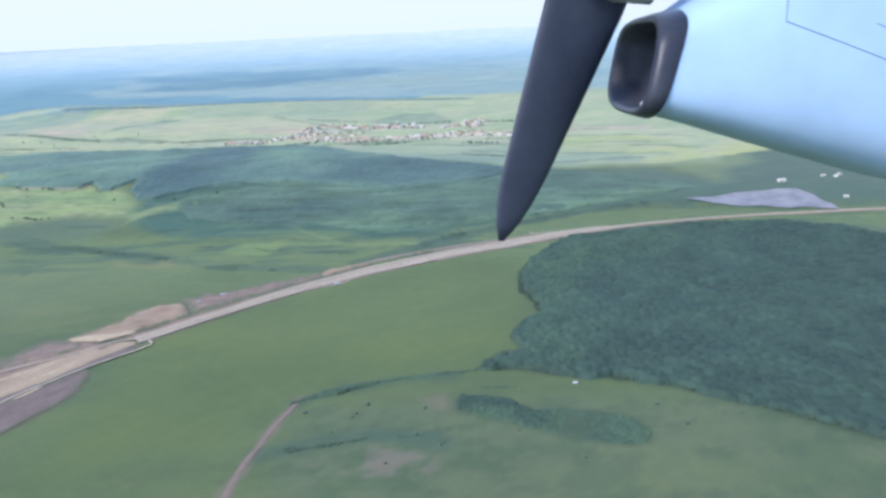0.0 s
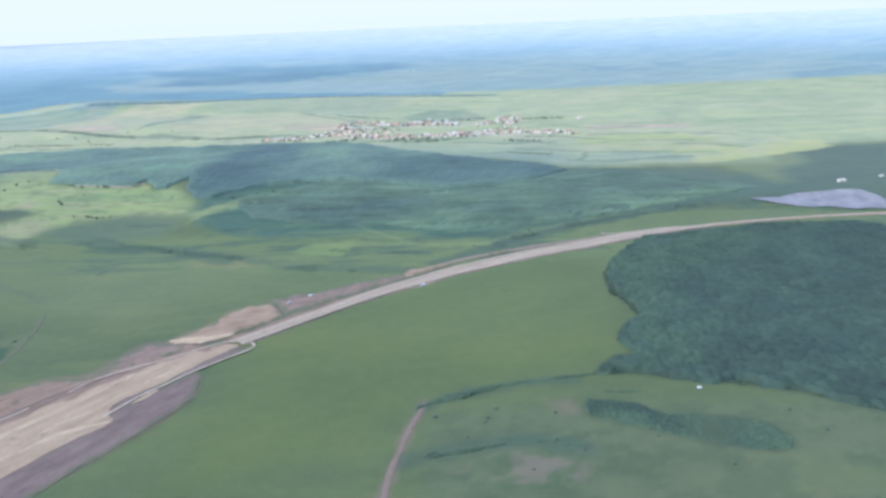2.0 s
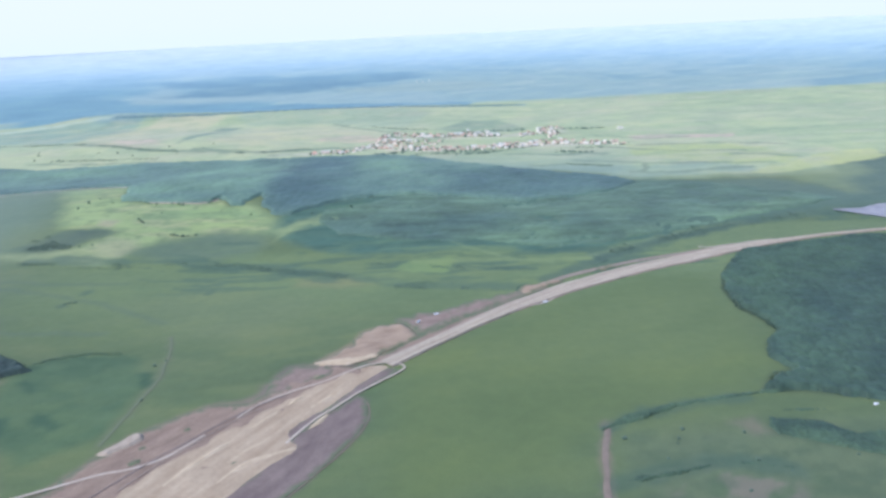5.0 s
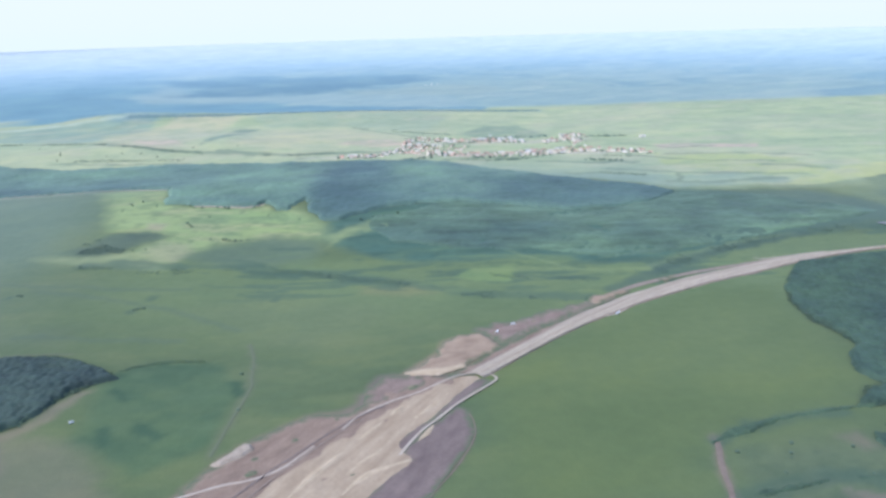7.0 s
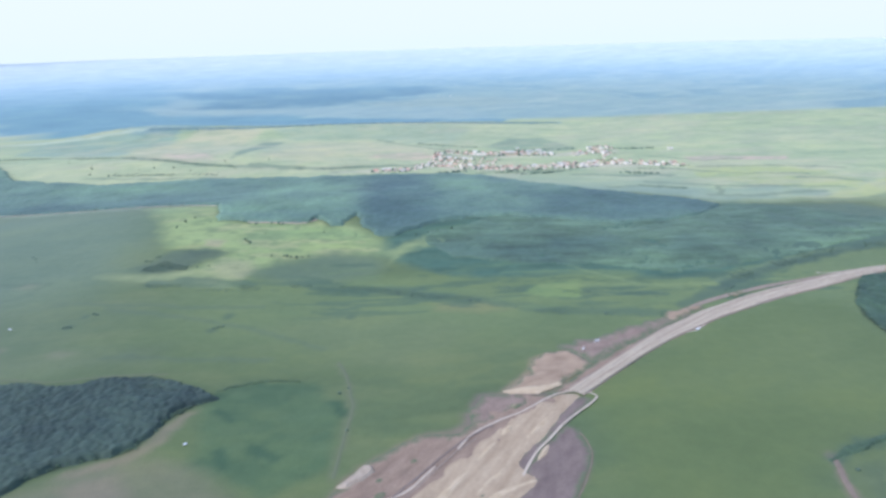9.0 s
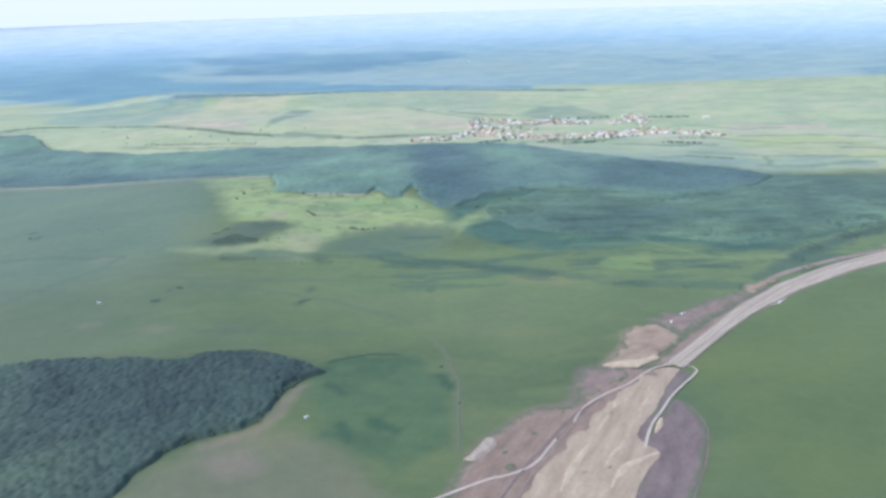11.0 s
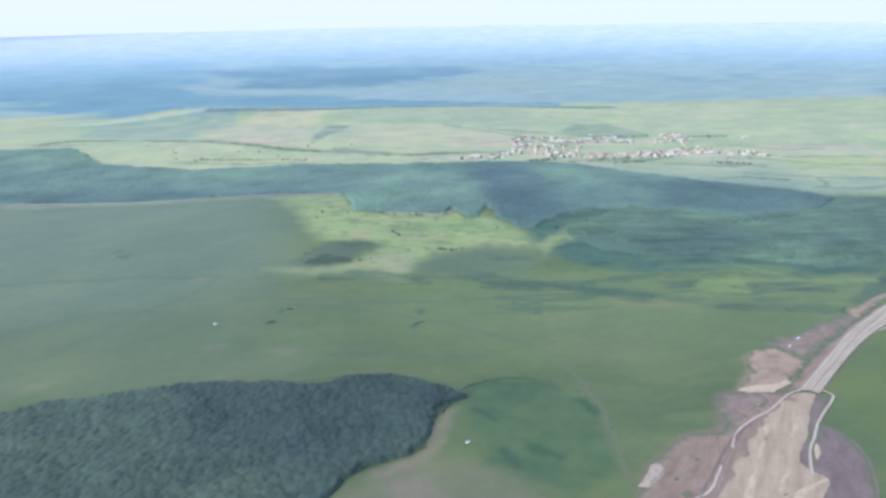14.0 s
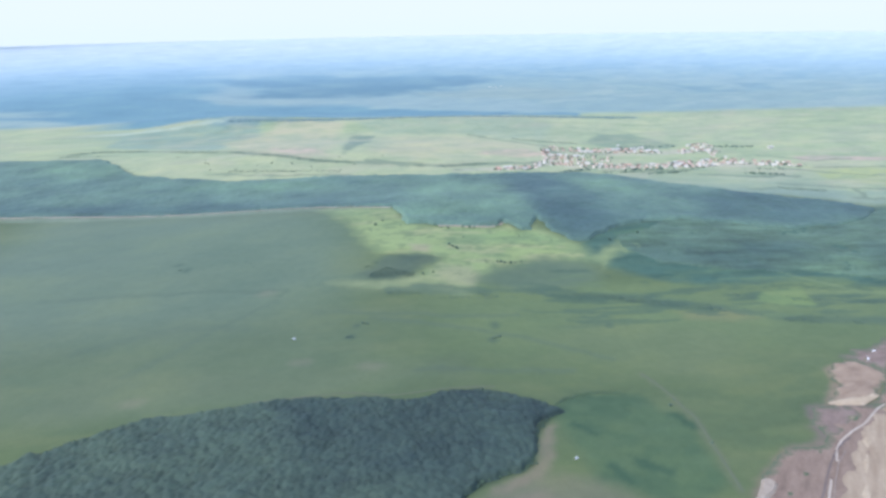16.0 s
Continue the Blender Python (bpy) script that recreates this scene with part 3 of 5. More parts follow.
lay(0.5 * soft(PASTURE, 30) * flecks(X, Y * 2, 13, 44, 0.57, 11), (0.13, 0.185, 0.095))
# cloud shade over the pasture, painted as dark patches
lay(0.75 * soft(DARK_BAND, 34), (0.12, 0.168, 0.108))
lay(0.5 * soft(DARK_BAND, 26) * flecks(X, Y * 3, 26, 45, 0.52, 9), (0.13, 0.18, 0.1))
lay(0.75 * soft(SHADE_PATCH, 18) * (0.5 + 0.8 * n3), (0.085, 0.122, 0.088))
lay(0.5 * soft([(-632, 752), (-590, 754), (-566, 744), (-600, 740)], 6), (0.055, 0.088, 0.064))
# dark green lines along the ditches, reeds and hedges
for line, width in (([(-624, 666), (-600, 664), (-560, 660), (-523, 660)], 8), ([(-600, 674), (-560, 672), (-523, 664), (-475, 670)], 5), ([(-466, 668), (-438, 662), (-397, 655), (-344, 643), (-318, 625)], 8), ([(-466, 660), (-428, 650), (-381, 642), (-325, 620)], 4),
                    ([(-348, 640), (-296, 616), (-255, 598), (-224, 582), (-117, 561)], 9), ([(-40, 597), (0, 635), (42, 662), (92, 687), (158, 713), (227, 724), (263, 719)], 13), ([(-260, 640), (-180, 622), (-100, 606)], 5),
                    ([(-98, 336), (-87, 343), (-74, 349), (-54, 352), (-41, 357), (-5, 362)], 5), ([(-106, 287), (-89, 289), (-72, 296), (-52, 300), (-30, 298), (-9, 290)], 7)):
    lay(0.7 * stroke(line, width * 1.2) * (0.45 + 0.7 * n3), (0.07, 0.118, 0.082))
floor_land = smooth((wx + 520) / 80) * smooth((wy - 575) / 20) * smooth((760 - wy) / 60)
rill = fractal(X + 0.5 * Y, Y * 6, 60, 19)
lay(0.6 * floor_land * smooth((715 - wy) / 40) * smooth((rill - 0.56) * 11), (0.142, 0.2, 0.088))
lay(0.65 * floor_land * smooth((0.43 - rill) * 11), (0.07, 0.12, 0.078))
lay(0.85 * soft(PASTURE_RIDGE, 20) * (0.45 + turf), (0.25, 0.305, 0.135))
lay(0.85 * soft(PASTURE_EAST, 8), (0.165, 0.235, 0.09))
lay(0.85 * soft([(86, 896), (269, 884), (310, 841), (330, 800), (400, 930), (430, 985), (640, 1010), (640, 700), (440, 690), (273, 738), (202, 727), (100, 714), (36, 690)], 55), (0.09, 0.138, 0.098))
lay(0.4 * soft([(86, 896), (269, 884), (310, 841), (330, 800), (400, 930), (430, 985), (640, 1010), (640, 700), (202, 727), (36, 690)], 30) * smooth((furrow - 0.52) * 10), (0.10, 0.148, 0.098))
lay(0.85 * soft([(51, 650), (95, 677), (152, 696), (222, 700), (341, 680), (420, 672), (331, 668), (236, 668), (156, 652), (83, 642)], 8), (0.142, 0.19, 0.085))
lay(0.8 * soft([(395, 640), (520, 640), (560, 560), (440, 590)], 14), (0.14, 0.19, 0.082))
# lighter grass strips and darker bands running along the foot of the slope
for line, width, shade in (([(-36, 632), (18, 663), (63, 678), (112, 698), (155, 703)], 6, (0.15, 0.205, 0.11)), ([(-92, 576), (-62, 599), (-21, 628), (27, 656), (75, 676), (121, 690), (170, 706)], 9, (0.07, 0.112, 0.08)),
                           ([(-174, 694), (-153, 669), (-133, 653), (-108, 634), (-77, 621)], 3.5, (0.175, 0.235, 0.11)), ([(-216, 641), (-177, 639), (-113, 635), (-80, 629), (-41, 627)], 6, (0.19, 0.245, 0.10))):
    lay(0.7 * stroke(line, width) * (0.5 + 0.8 * n3), shade)
# the open fields on the far side of the forest, sunshine painted into their pale colours
far = smooth((wy - 1120 + 75 * smooth((wx + 260) / 60)) / 60)
east = smooth((wx - 60) / 80) * smooth((wy - 885 - 95 * smooth((wx - 370) / 70)) / 70)
open_land = np.maximum(far, east)
lay(open_land, (0.365, 0.42, 0.22))
lay(0.9 * soft([(-300, 1130), (-200, 1052), (-60, 1000), (60, 950), (120, 925), (120, 1150), (-300, 1175)], 25), (0.28, 0.345, 0.225))
lay(0.6 * open_land * flecks(X, Y * 1.5, 330, 21, 0.5, 8), (0.41, 0.43, 0.25))
lay(0.45 * open_land * flecks(X + 90 + 0.6 * Y, Y * 2.0, 170, 22, 0.56, 9), (0.25, 0.325, 0.18))
# shade of the hillock, painted as a duller green
lay(0.9 * soft(SHADED_HILL, 20), (0.25, 0.335, 0.24))
lay(0.5 * soft(SHADED_HILL, 40) * flecks(X - 0.6 * Y, Y * 1.4, 70, 46, 0.54, 9), (0.19, 0.27, 0.19))
lay(0.85 * soft(CREAM_FIELD, 36), (0.46, 0.43, 0.255))
lay(0.85 * soft(CREAM_EAST, 36), (0.44, 0.43, 0.245))
lay(0.55 * np.maximum(soft(CREAM_FIELD, 30), soft(CREAM_EAST, 30)) * flecks(X, Y * 1.4, 110, 24, 0.55, 9), (0.36, 0.395, 0.245))
lay(0.8 * soft([(-878, 1435), (-781, 1426), (-746, 1360), (-824, 1350)], 34), (0.54, 0.42, 0.30))
lay(0.85 * soft([(-420, 1400), (-330, 1420), (-294, 1360), (-344, 1336), (-430, 1370)], 26), (0.53, 0.405, 0.285))
lay(0.75 * soft([(-715, 1800), (-509, 1800), (-283, 1810), (-190, 1739), (-260, 1545), (-334, 1571), (-425, 1638), (-592, 1658), (-663, 1674)], 30), (0.30, 0.365, 0.235))
lay(0.9 * soft(GULLY, 16), (0.17, 0.24, 0.16))
lay(0.8 * soft([(-1229, 1450), (-1100, 1425), (-968, 1380), (-867, 1343), (-724, 1290), (-570, 1264), (-396, 1260), (-568, 1231), (-709, 1198), (-817, 1185), (-912, 1203), (-1006, 1239), (-1094, 1277), (-1200, 1380)], 14), (0.40, 0.43, 0.235))
lay(0.75 * soft([(-180, 1470), (-115, 1600), (-34, 1583), (20, 1440), (-9, 1408), (-107, 1395)], 24), (0.18, 0.25, 0.165))
lay(0.7 * soft([(-210, 1052), (-134, 1066), (-60, 1020), (20, 1030), (100, 1000), (240, 1010), (290, 970), (276, 936), (166, 926), (90, 918), (60, 960)], 20), (0.225, 0.295, 0.215))
lay(0.85 * soft([(156, 1189), (294, 1170), (371, 1114), (384, 1022), (346, 980), (276, 976), (199, 1029), (139, 1076)], 9), (0.355, 0.40, 0.17))
lay(0.55 * soft([(304, 916), (365, 935), (438, 958), (430, 900), (360, 850), (350, 792), (326, 790), (316, 850)], 34) * (0.5 + 0.8 * turf), (0.22, 0.27, 0.135))
lay(0.9 * soft([(262, 920), (283, 941), (354, 988), (429, 1034), (520, 1045), (510, 985), (438, 958), (365, 935), (304, 914)], 12), (0.43, 0.45, 0.19))
lay(0.9 * soft([(190, 1290), (276, 1280), (353, 1250), (385, 1255), (380, 1225), (354, 1219), (270, 1230), (190, 1235)], 7), (0.48, 0.375, 0.275))
lay(0.4 * open_land * flecks(X, Y * 1.3, 30, 49, 0.54, 9), (0.26, 0.325, 0.19))
lay(0.3 * open_land * flecks(X, Y * 1.3, 42, 57, 0.56, 9), (0.43, 0.43, 0.25))
lay(0.22 * open_land * flecks(X + 0.4 * Y, Y * 3.0, 70, 27, 0.56, 12), (0.235, 0.305, 0.17))
lay(0.3 * open_land * flecks(X - 0.5 * Y, Y * 2.6, 95, 28, 0.58, 12), (0.44, 0.40, 0.27))
for line, width in (([(-1332, 1510), (-1273, 1538), (-1147, 1509), (-1037, 1445), (-984, 1430), (-875, 1377), (-750, 1317), (-660, 1303), (-570, 1281), (-505, 1275), (-439, 1285), (-327, 1286)], 11), ([(-1358, 1475), (-1295, 1490), (-1216, 1475)], 8),
                    ([(-672, 1322), (-615, 1302), (-560, 1292)], 6), ([(-31, 1023), (25, 1023), (82, 1004)], 8), ([(40, 1052), (180, 1010), (330, 985)], 7), ([(110, 1180), (220, 1110), (330, 1090)], 7), ([(-60, 1150), (20, 1120), (110, 1115)], 9),
                    ([(180, 1180), (300, 1170), (420, 1130)], 7), ([(-429, 1634), (-331, 1509), (-270, 1440)], 8), ([(-960, 1260), (-860, 1240), (-700, 1226)], 6), ([(300, 1060), (360, 1045), (384, 1022)], 8), ([(104, 953), (153, 945), (231, 959), (284, 959)], 8), ([(140, 1011), (123, 956)], 6), ([(135, 1297), (226, 1234), (296, 1246)], 6)):
    lay(0.65 * stroke(line, width), (0.15, 0.205, 0.13))
# trodden yards and gardens of the village
for outline in ([(-510, 1222), (-340, 1234), (-285, 1290), (-262, 1400), (-300, 1400), (-320, 1300), (-360, 1262), (-500, 1250)], [(-290, 1410), (-200, 1392), (-50, 1380), (90, 1405), (90, 1366), (-50, 1330), (-200, 1340), (-280, 1370)], [(-285, 1270), (-190, 1250), (-90, 1262), (30, 1250), (150, 1226), (150, 1196), (30, 1205), (-90, 1222), (-190, 1212), (-280, 1235)]):
    lay(0.6 * soft(outline, 16) * (0.3 + 1.1 * fractal(X, Y, 30, 47)), (0.50, 0.435, 0.325))
    lay(0.6 * soft(outline, 16) * flecks(X, Y, 34, 48, 0.52, 9), (0.16, 0.23, 0.125))
# the wide plain and the raised rim, distance haze painted on in paling blue
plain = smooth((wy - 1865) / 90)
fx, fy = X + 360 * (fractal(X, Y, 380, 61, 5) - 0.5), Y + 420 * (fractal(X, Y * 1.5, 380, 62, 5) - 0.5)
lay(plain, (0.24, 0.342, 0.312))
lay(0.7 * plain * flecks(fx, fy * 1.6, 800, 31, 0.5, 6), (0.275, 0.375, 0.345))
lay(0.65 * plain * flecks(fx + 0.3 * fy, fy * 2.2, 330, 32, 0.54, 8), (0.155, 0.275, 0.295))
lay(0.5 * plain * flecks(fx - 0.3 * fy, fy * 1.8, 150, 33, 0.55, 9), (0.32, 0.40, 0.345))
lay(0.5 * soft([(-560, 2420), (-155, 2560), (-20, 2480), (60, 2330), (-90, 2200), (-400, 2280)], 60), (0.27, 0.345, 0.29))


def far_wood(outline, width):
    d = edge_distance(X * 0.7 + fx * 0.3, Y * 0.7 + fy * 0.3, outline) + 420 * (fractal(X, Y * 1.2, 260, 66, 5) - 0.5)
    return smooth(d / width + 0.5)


# far woods and tree-belt line, their green shifted to haze blue
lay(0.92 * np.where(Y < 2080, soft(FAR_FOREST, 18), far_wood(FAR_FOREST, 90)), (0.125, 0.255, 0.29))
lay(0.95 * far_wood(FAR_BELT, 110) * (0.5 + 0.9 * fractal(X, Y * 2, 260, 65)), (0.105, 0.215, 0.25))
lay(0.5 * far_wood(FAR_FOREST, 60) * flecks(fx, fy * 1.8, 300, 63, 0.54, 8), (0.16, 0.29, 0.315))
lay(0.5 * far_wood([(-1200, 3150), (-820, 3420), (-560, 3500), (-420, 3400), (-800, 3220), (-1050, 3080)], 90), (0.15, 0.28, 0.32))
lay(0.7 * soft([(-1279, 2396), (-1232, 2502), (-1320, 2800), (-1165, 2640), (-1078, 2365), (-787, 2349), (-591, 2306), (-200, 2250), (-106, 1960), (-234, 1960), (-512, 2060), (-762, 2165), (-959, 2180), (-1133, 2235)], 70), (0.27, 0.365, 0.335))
# sunlit crest of the hill, painted as a bright line
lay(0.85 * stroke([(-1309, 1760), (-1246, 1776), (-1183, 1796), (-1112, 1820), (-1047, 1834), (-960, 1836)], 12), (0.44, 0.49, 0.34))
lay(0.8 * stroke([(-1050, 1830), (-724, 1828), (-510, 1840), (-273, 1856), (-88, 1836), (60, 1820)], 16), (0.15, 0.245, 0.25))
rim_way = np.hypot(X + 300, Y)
# haze thickening towards the rim, put into the ground colour
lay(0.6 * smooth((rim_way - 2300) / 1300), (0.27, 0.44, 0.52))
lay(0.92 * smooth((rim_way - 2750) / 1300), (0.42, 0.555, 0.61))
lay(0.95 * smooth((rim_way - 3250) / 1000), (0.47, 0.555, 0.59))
lay(0.9 * np.maximum(soft(WOOD_EAST, 6, False), np.maximum(soft(WOOD_WEST, 6, False), soft(FOREST, 10, False))), (0.06, 0.088, 0.054))

nx, ny = len(gx), len(gy)
idx = np.arange(nx * ny).reshape(ny, nx)
faces = np.stack([idx[:-1, :-1], idx[:-1, 1:], idx[1:, 1:], idx[1:, :-1]], -1).reshape(-1, 4)
Z = height(X, Y) + 0.5 * (fractal(X, Y, 25, 40) - 0.5) * smooth((np.hypot(X + 250, Y - 430) - 150) / 150)
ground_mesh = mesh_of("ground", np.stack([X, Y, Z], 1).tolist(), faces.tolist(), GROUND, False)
attr = ground_mesh.color_attributes.new("land_and_light", "FLOAT_COLOR", "POINT")
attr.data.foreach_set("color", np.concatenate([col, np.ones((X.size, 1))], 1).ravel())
tagged(new("ground", ground_mesh), "green valley of meadows, pale sun-painted fields and rolling pasture", "ground", kind="structure")

# ---- bright hazy sky low over the horizon, all round ----
HAZE, n, l, b = material("hazy_sky_glow")
n.remove(b)
glow = n.new("ShaderNodeEmission")
geo = n.new("ShaderNodeNewGeometry")
split = n.new("ShaderNodeSeparateXYZ")
rise = n.new("ShaderNodeMapRange")
rise.inputs["From Min"].default_value, rise.inputs["From Max"].default_value = 150, 650
l.new(geo.outputs["Position"], split.inputs[0])
l.new(split.outputs["Z"], rise.inputs["Value"])
l.new(ramp(n, l, rise.outputs[0], [(0.0, (0.46, 0.525, 0.55)), (0.12, (0.465, 0.525, 0.545)), (0.30, (0.475, 0.525, 0.54)), (1.0, (0.49, 0.53, 0.54))]).outputs[0], glow.inputs["Color"])
glow.inputs["Strength"].default_value = 1.0
l.new(glow.outputs[0], n["Material Output"].inputs["Surface"])
ring_v, ring_f = [], []
for k in range(96):
    a = 2 * math.pi * k / 96
    for z in (-200, 60, 300, 700, 1300):
        ring_v.append((-300 + 4550 * math.cos(a), 4550 * math.sin(a), z))
for k in range(96):
    for i in range(4):
        ring_f.append((k * 5 + i, k * 5 + i + 1, ((k + 1) % 96) * 5 + i + 1, ((k + 1) % 96) * 5 + i))
tagged(new("backdrop", mesh_of("backdrop", ring_v, ring_f, HAZE, False)), "bright white hazy sky over the horizon", "sky", kind="structure")

# ---- road works ----
road = tagged(new("road"), "motorway under construction with pale graded gravel carriageways", "road", kind="structure")


def road_width(x, side):
    """The share of the full width along the road, fitted to its edges in the camera's view: it opens out along the bend
    and narrows farther on.
    """
    if side > 0:
        return float(np.interp(x, (-233, -120, -60, 40, 75, 105, 130, 186, 260), (7.2, 7.2, 4.6, 4.6, 6.0, 9.0, 8.5, 4.0, 2.4))) / 11.2
    return float(np.interp(x, (-233, -175, -148, -117, -86, -50, 50, 90, 120, 150, 200), (5.0, 4.8, 6.4, 8.2, 11.4, 13.6, 13.2, 9.0, 5.2, 3.4, 2.6))) / 13.0


def road_strip(name, offsets, mat, label="", wobble=0.0, seed=0):
    ob = ribbon(name, ROAD, offsets, mat, 5.0, wobble, 0.0, seed, road_width)
    ob.parent = road
    return tagged(ob, label)


road_strip("embankment", [(-14.5, 0.1), (-12.4, 1.2), (12.4, 1.2), (16.5, 0.1)], RUT_BROWN, "brown earth embankment", 0.2)
road_strip("carriageway", [(0.9, 1.4), (1.2, 1.42), (10.4, 1.38), (10.8, 1.3)], GRAVEL, "pale gravel carriageway", 0.08, 2)
road_strip("carriageway", [(-11.8, 1.3), (-11.4, 1.38), (-1.2, 1.42), (-0.9, 1.4)], GRAVEL, "pale gravel carriageway", 0.08, 2)
road_strip("median", [(-0.9, 1.35), (0.9, 1.35)], RUT_BROWN, "darker unfinished median strip", 0.08, 2)
for left, right, seed in ((3.2, 3.8, 3), (5.9, 7.2, 34), (-3.4, -2.8, 35), (-7.6, -6.3, 4), (-10.3, -9.8, 36)):
    road_strip("wheel_track", [(left, 1.45), (right, 1.45)], GRAVEL_DARK, "", 0.35, seed)
road_strip("verge_bank", [(-13.6, 1.3), (-12.9, 1.9), (-12.0, 1.45)], HAUL, "pale spoil bank along the road edge", 0.25, 5)

BARE = "bare ground"
tagged(patch("stripped_ground", STRIPPED, SOIL_BROWN, 0.3, 2.2, 4.5, 0.8, 1, inset=2.5, fade=14.0), "stripped brown ground beside the road works", BARE, kind="structure")
tagged(patch("stripped_ground", PLUM_SOIL, SOIL_PLUM, 0.45, 2.2, 4.0, 0.9, 50, inset=1.5, fade=14.0), "dull plum-coloured soil scraped beside the haul track", BARE, kind="structure")
tagged(patch("stripped_ground", [(-232, 502), (-217, 512), (-191, 517), (-161, 534), (-144, 541), (-100, 563), (-92, 557), (-140, 522), (-161, 507), (-184, 490), (-200, 478), (-209, 471), (-215, 484)], SOIL_PLUM, 0.45, 2.5, 5.0, 1.6, 6, fade=20.0), "dull grey-brown stripped ground along the new road", BARE, kind="structure")
tagged(patch("stripped_ground", [(-233, 424), (-224, 418), (-248, 391), (-269, 366), (-286, 337), (-296, 343), (-287, 359), (-269, 375), (-254, 399), (-243, 416)], SOIL_DARK, 0.5, 2.0, 1.6, 0.6, 9), "dark churned soil inside the haul loop", BARE, kind="structure")
tagged(patch("topsoil_ground", TOPSOIL, SOIL_DARK, 0.35, 2.5, 2.2, 0.6, 2), "dark purplish topsoil stripped beside the cutting", BARE, kind="structure")
tagged(patch("earthwork", EARTHWORK, SOIL_PALE, 0.6, 2.0, 1.2, 0.9, 3, inset=-2.5), "pale graded subsoil of the unfinished carriageway", "earthwork", kind="structure")
tagged(ribbon("road_shoulder", [(-205, 494), (-190, 506), (-140, 536), (-72, 580), (-2, 610), (69, 630), (150, 647)], [(-3, 0.2), (0, 0.5), (3, 0.2)], RUT_BROWN, 5, 0.4, 0.15, 7), "brown disturbed earth along the road embankment", BARE, kind="structure")
tagged(patch("stripped_ground", [(-262, 428), (-246, 436), (-232, 448), (-209, 471), (-184, 491), (-161, 508), (-138, 524), (-133, 514), (-180, 474), (-215, 443), (-236, 428)], SOIL_BROWN, 0.4, 2.5, 1.5, 0.7, 51), "brown trampled ground at the foot of the embankment", BARE, kind="structure")
HEAPS = "spoil heaps by the road"
for k, outline in enumerate((SPOIL_FLAT, [(-124, 547), (-118, 561), (-97, 568), (-76, 576), (-75, 568), (-100, 551), (-117, 540)], [(-40, 595), (-22, 606), (-16, 600), (-34, 590)])):
    tagged(patch("earth_mound", outline, SOIL_CLAY, 0.6, 2.0, 4.0, 1.8, 20 + k, 0.5, inset=1.5 if k == 0 else 0.0), "orange clay spoil levelled beside the new road", "spoil heap", HEAPS)
tagged(patch("earth_mound", [(-287, 434), (-277, 440), (-258, 440), (-243, 446), (-240, 440), (-262, 428), (-282, 430)], SOIL_TAN, 0.9, 1.6, 1.6, 1.8, 24, 1.0), "yellowish tan spoil bank at the end of the new road", "spoil heap", HEAPS)
TRACKS = ((([(-241, 429), (-250, 426), (-262, 418), (-277, 406), (-291, 399), (-305, 390), (-316, 380), (-325, 367)], 0.75, HAUL, 1.12, 8, "pale dusty haul track running down from the road"),
           ([(-241, 430), (-232, 430), (-225, 428), (-220, 421), (-226, 413), (-238, 402), (-252, 388), (-266, 371), (-275, 360), (-283, 347), (-288, 337)], 0.85, HAUL, 1.12, 26, "pale dusty haul track looping round the cutting"),
           ([(-340, 350), (-347, 341), (-354, 332), (-363, 325), (-377, 319), (-388, 317), (-420, 303), (-450, 286)], 0.85, HAUL, 1.12, 9, "pale dusty haul track on the stripped ground"),
           ([(-299, 391), (-308, 386), (-321, 375), (-336, 359), (-351, 341), (-364, 326), (-385, 296), (-410, 255)], 0.7, RUT_DARK, 1.12, 13, "dark drainage cut beside the pale cutting"),
           ([(-312, 377), (-326, 364), (-340, 346), (-356, 326), (-372, 302)], 0.55, RUT_BROWN, 1.12, 27, "brown rut beside the drainage cut"),
           ([(-252, 386), (-243, 378), (-241, 358), (-246, 342), (-254, 326), (-266, 307), (-285, 279), (-305, 245)], 0.45, TRACK_BROWN, 0.35, 14, "faint brown track round the stripped topsoil"),
           ([(-118, 517), (-104, 521), (-92, 530)], 0.6, HAUL, 0.6, 12, "pale lay-by track beside the new road"),
           ([(78, 644), (86, 640), (107, 643), (133, 649), (161, 653)], 0.9, HAUL, 0.6, 29, "pale spur track along the far side of the road"),
           ([(-284, 432), (-268, 428), (-255, 427)], 0.6, RUT_DARK, 1.12, 28, "dark rut along the foot of the spoil bank")))
for k, (line, half) in enumerate((([(-297, 347), (-303, 339), (-311, 331), (-320, 318)], 1.6), ([(-267, 366), (-272, 357), (-277, 350)], 1.7), ([(-286, 391), (-290, 386), (-295, 379)], 1.8), ([(-281, 332), (-296, 326), (-309, 318), (-320, 302)], 2.0),
                                  ([(-255, 405), (-268, 388), (-284, 370)], 1.6), ([(-320, 345), (-334, 326), (-348, 304)], 2.4), ([(-300, 372), (-314, 354)], 1.5))):
    mid = curve_points(line, 3.0)
    sides = []
    for sign in (1, -1):
        for q, (x, y) in list(enumerate(mid))[::sign]:
            a, c2 = mid[max(0, q - 1)], mid[min(len(mid) - 1, q + 1)]
            d = Vector((c2[0] - a[0], c2[1] - a[1])).normalized()
            w = half * (0.25 + math.sin(math.pi * q / (len(mid) - 1))) * sign
            sides.append((x - d.y * w, y + d.x * w))
    tagged(patch("sand_ridge", sides, SOIL_TAN, 0.95, 1.3, 0.9, 0.9, 70 + k, 0.3, 2.0), "pale ragged ridge of tipped sand on the cutting", "earth mound", HEAPS)
